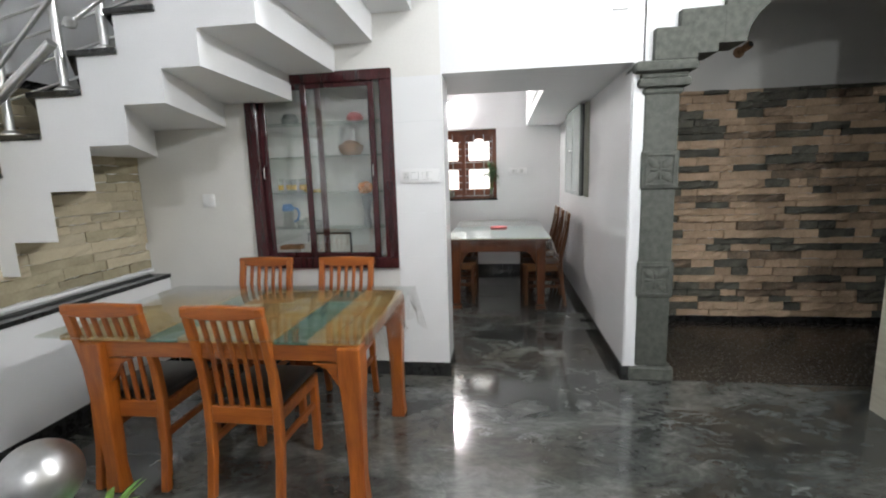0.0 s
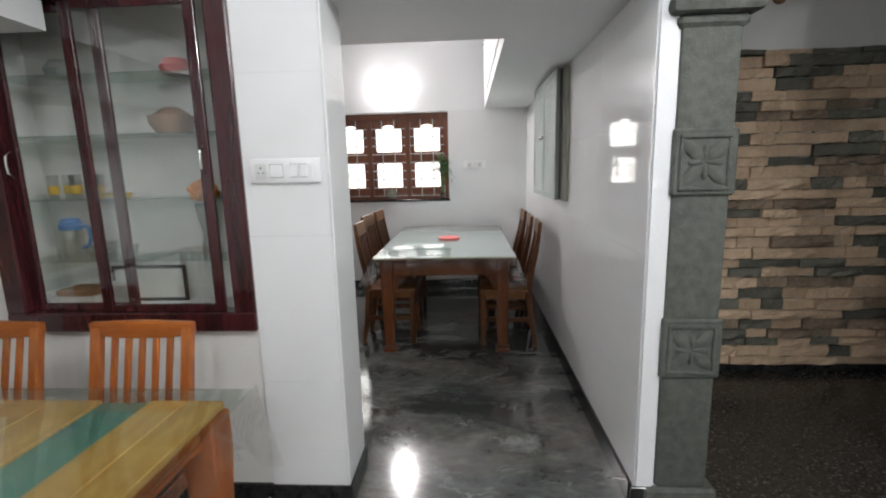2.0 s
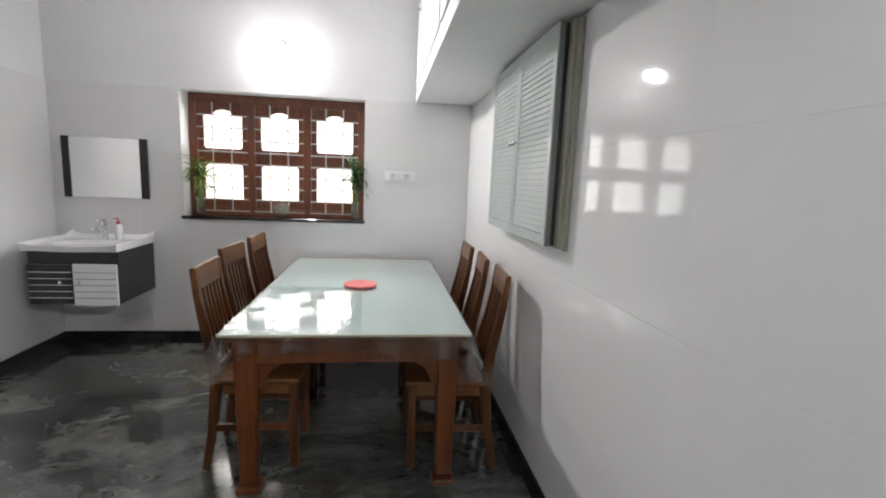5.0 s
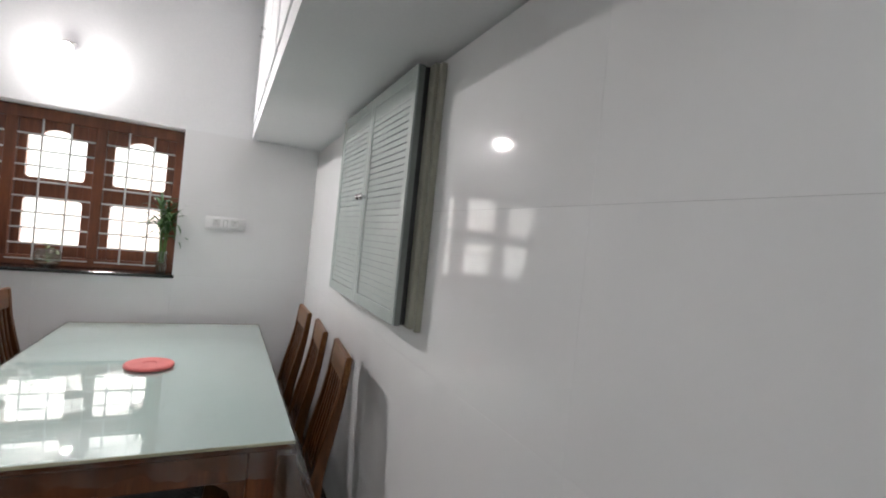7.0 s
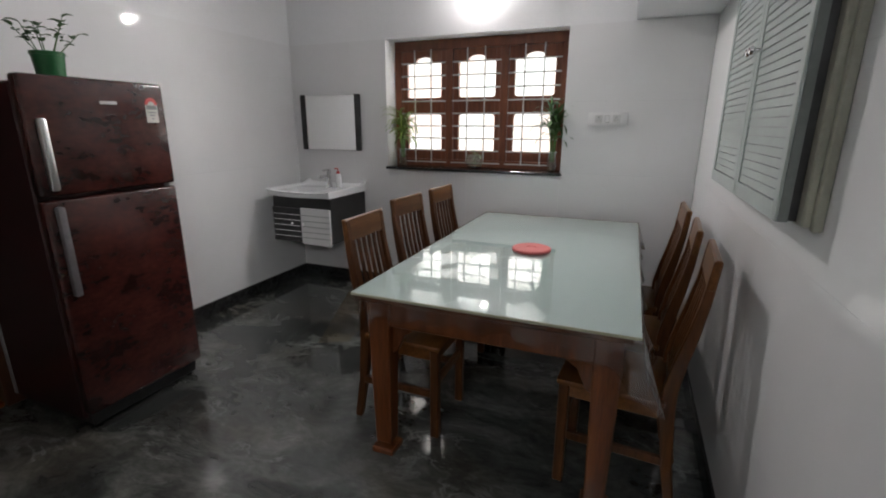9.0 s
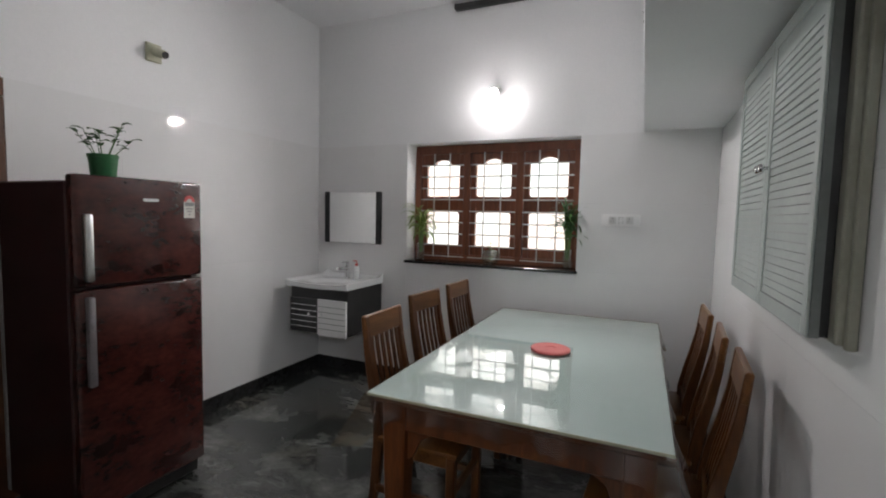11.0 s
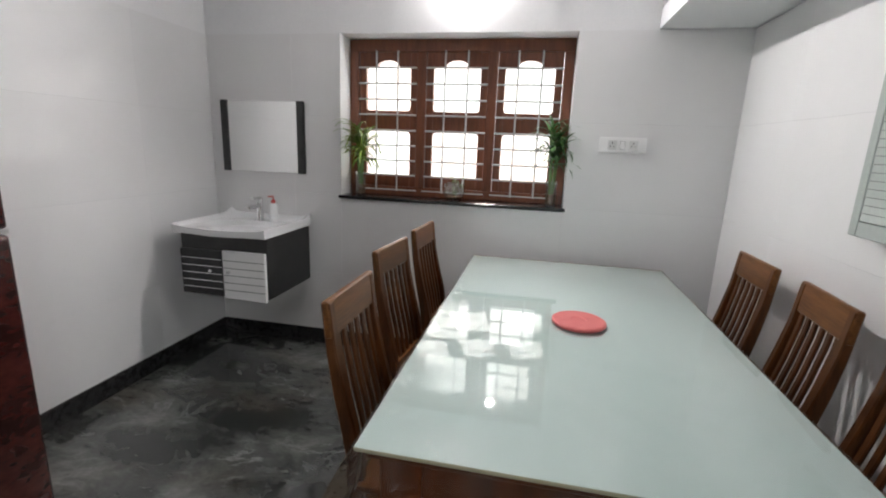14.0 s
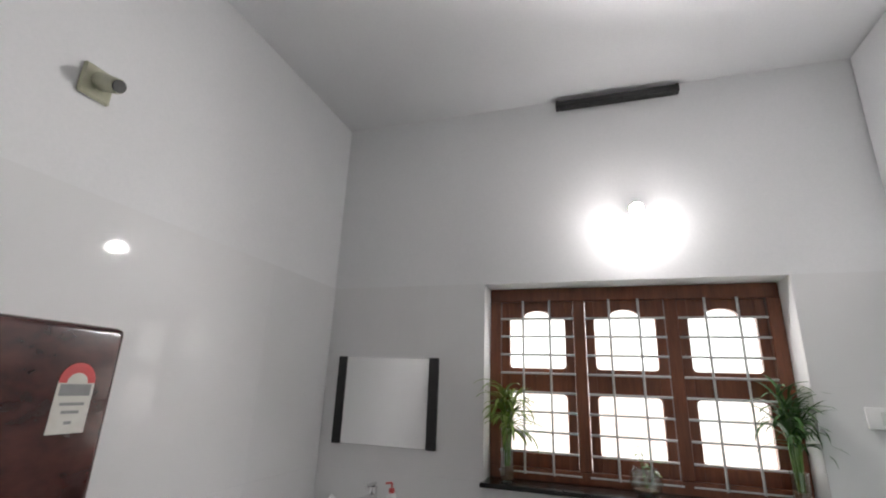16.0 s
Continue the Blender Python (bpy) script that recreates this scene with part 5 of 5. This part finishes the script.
# ---- doorway beside the refrigerator ----
dr = tagged(new("door_1"), "dark brown wooden door frame with an open door", "door", "", "structure")
for y in (DY0, DY1 - 0.09):
    part("jamb", box(-2.51, -2.225, y, y + 0.09, 0, 1.96, 0.006), DOOR_WOOD, dr)
part("head", box(-2.51, -2.225, DY0, DY1, 1.962, 2.05, 0.006), DOOR_WOOD, dr)
leafdoor = part("door_leaf", box(-3.1, -2.52, DY1 - 0.06, DY1 - 0.022, 0.01, 1.955, 0.004), DOOR_WOOD, dr)
for z0, z1 in ((0.15, 0.85), (1.0, 1.8)):
    part("panel", box(-3.02, -2.6, DY1 - 0.066, DY1 - 0.058, z0, z1, 0.004), DOOR_WOOD, leafdoor)
part("threshold", box(-2.52, -2.245, DY0 + 0.09, DY1 - 0.092, 0, 0.03, 0.006), ORANGE_Y, dr, "pale worn wooden threshold")

# ---- silver ball with plants ----
ball = thing("silver_ball", "dull silver gazing ball on a low stand", "ornament", "", (-1.42, 2.63, 0))
own = bmesh.new()
bmesh.ops.create_uvsphere(own, u_segments=32, v_segments=20, radius=0.13, matrix=Matrix.Translation((0, 0, 0.4)))
part("globe", own, SCULPT, ball)
part("stand", lathe([(0, 0), (0.11, 0), (0.12, 0.02), (0.06, 0.05), (0.045, 0.2), (0.07, 0.27), (0.085, 0.3), (0, 0.3)], (0, 0, 0), 24), WHITE, ball)
fol = thing("foliage_pot", "low green leaves in a pot beside the silver ball", "plant", "", (-1.22, 2.66, 0))
part("pot", lathe([(0, 0), (0.07, 0), (0.09, 0.2), (0.095, 0.2), (0.095, 0.215), (0.085, 0.215), (0.08, 0.19), (0, 0.18)], (0, 0, 0), 22), POT, fol)
lv = bmesh.new()
rnd = random.Random(5)
for k in range(26):
    leaf_blade((0, 0, 0.19), rnd.uniform(0, math.tau), rnd.uniform(0.5, 1.2), rnd.uniform(0.12, 0.19), rnd.uniform(0.012, 0.02), rnd.uniform(0.6, 1.4), lv)
part("leaves", lv, LEAF, fol)

# ---- wall tiles and cladding stones ----
MESHES = {}


def piece(name, size, at, mat, parent, bevel=0.0):
    """One tile or stone; pieces of one size share a mesh."""
    key = (name, tuple(round(s, 4) for s in size), mat.name)
    if key not in MESHES:
        bm = box(0, size[0], 0, size[1], 0, size[2], bevel)
        me = bpy.data.meshes.new(name)
        bm.to_mesh(me)
        bm.free()
        me.materials.append(mat)
        MESHES[key] = me
    ob = new(name, MESHES[key])
    ob.location = at
    ob.parent = parent
    return ob


def spans(a, b, step, first=None):
    out, p = [], a
    q = first if first else a + step
    while p < b - 0.02:
        q = min(q, b)
        out.append((p, q))
        p, q = q, q + step
    return out


GAP = 0.0005
ROWS_Z = [(0.0, 0.52), (0.52, 1.063), (1.063, 1.56), (1.56, 2.05)]
by = {o.name: o for o in scene.objects}
for z0, z1 in ROWS_Z:
    for a, c in spans(4.434, 8.008, 1.18, 5.1):
        piece("tile", (0.0075, c - a - GAP, z1 - z0 - GAP), (1.0, a, z0), TILE, by["wall_east"])
    for a, c in spans(5.722, 8.008, 1.18, 6.25):
        piece("tile", (0.0075, c - a - GAP, z1 - z0 - GAP), (-2.2385, a, z0), TILE, by["wall_west"])
    for a, c in spans(-2.23, WX0, 0.9, -1.63) + ([(WX0, -0.6), (-0.6, WX1)] if z1 < 1.1 else []) + [(WX1, 0.999)]:
        piece("tile", (c - a - GAP, 0.0075, z1 - z0 - GAP), (a, 8.008, z0), GREY_TILE, by["wall_north"])


for z0, z1 in ((0.0, 0.265), (0.265, 0.565), (0.565, 0.865), (0.865, 1.165), (1.165, 1.465), (1.465, 1.765), (1.765, 2.05)):
    piece("tile", (-CX1 - 0.1845, 0.0075, z1 - z0 - 0.0006), (CX1, 4.412, z0), TILE, by["wall_showcase"])
    piece("tile", (0.0075, 0.268, z1 - z0 - 0.0006), (-0.1845, 4.4145, z0), TILE, by["wall_showcase"])
STONES = {}


def split_stone(length, depth, height, mat, shape):
    """A split-faced strip with an uneven front and wandering edges, lying along x with its back at y 0."""
    key = (round(length, 2), depth, round(height, 4), mat.name, shape)
    if key not in STONES:
        rnd = random.Random(shape * 7 + int(length * 100))
        n = 5
        bm = bmesh.new()
        rows = []
        for j, (f, d) in enumerate(((0.0, 0.75), (0.07, 1.0), (0.5, 1.05), (0.93, 0.97), (1.0, 0.7))):
            row = []
            for i in range(n + 1):
                end = 0.8 if i in (0, n) else 1.0
                edge = rnd.uniform(-0.09, 0.09) if j in (0, 4) else 0.0
                row.append(bm.verts.new((length * i / n + (rnd.uniform(-0.012, 0.012) if 0 < i < n else 0), -depth * d * end * rnd.uniform(0.7, 1.15), height * (f + edge))))
            rows.append(row)
        for p, q in zip(rows, rows[1:]):
            for i in range(n):
                bm.faces.new((p[i], p[i + 1], q[i + 1], q[i]))
        ring = rows[0] + [r[n] for r in rows[1:]] + rows[4][n - 1::-1] + [r[0] for r in rows[3:0:-1]]
        back = [bm.verts.new((v.co.x, 0.004, v.co.z)) for v in ring]
        for i in range(len(ring)):
            k = (i + 1) % len(ring)
            bm.faces.new((ring[i], back[i], back[k], ring[k]))
        bmesh.ops.recalc_face_normals(bm, faces=bm.faces)
        me = bpy.data.meshes.new("stone")
        bm.to_mesh(me)
        bm.free()
        me.materials.append(mat)
        STONES[key] = me
    return STONES[key]


def cladding(x_along, lo, hi, z0, z1, y, mats, parent, seed, heights, lengths, depths):
    rnd = random.Random(seed)
    z = z0
    while z < z1 - 0.02:
        h = min(rnd.choice(heights), z1 - z)
        p = lo - rnd.choice((0.0, 0.05, 0.12, 0.18))
        m = rnd.choice(mats)
        while p < hi:
            s = rnd.choice(lengths)
            # neighbours are often cut from one block
            m = m if rnd.random() < 0.25 else rnd.choice(mats)
            a, c = max(p, lo), min(p + s, hi)
            if c - a > 0.03:
                ob = new("stone", split_stone(c - a - 0.002, rnd.choice(depths), h - 0.001, m, rnd.randrange(6)))
                if x_along:
                    ob.location = (a, y - 0.004, z)
                else:
                    ob.matrix_world = pose(y + 0.004, a, z, 0, 0, 90)
                ob.parent = parent
            p += s
        z += h


cladding(True, 1.16, 4.2, 0.062, 2.06, 5.72, (STONE_A, STONE_A, STONE_A, STONE_A, STONE_B, STONE_B, STONE_B, STONE_C), by["wall_hall_north"], 4, (0.055, 0.06, 0.07, 0.075), (0.14, 0.2, 0.28, 0.38), (0.012, 0.02, 0.034, 0.048))
cladding(False, 2.9, 4.418, 0.79, 1.95, -2.43, (PALE_A, PALE_A, PALE_A, PALE_B), by["wall_stair_side"], 9, (0.055, 0.065, 0.07), (0.22, 0.3, 0.4), (0.012, 0.016, 0.02))
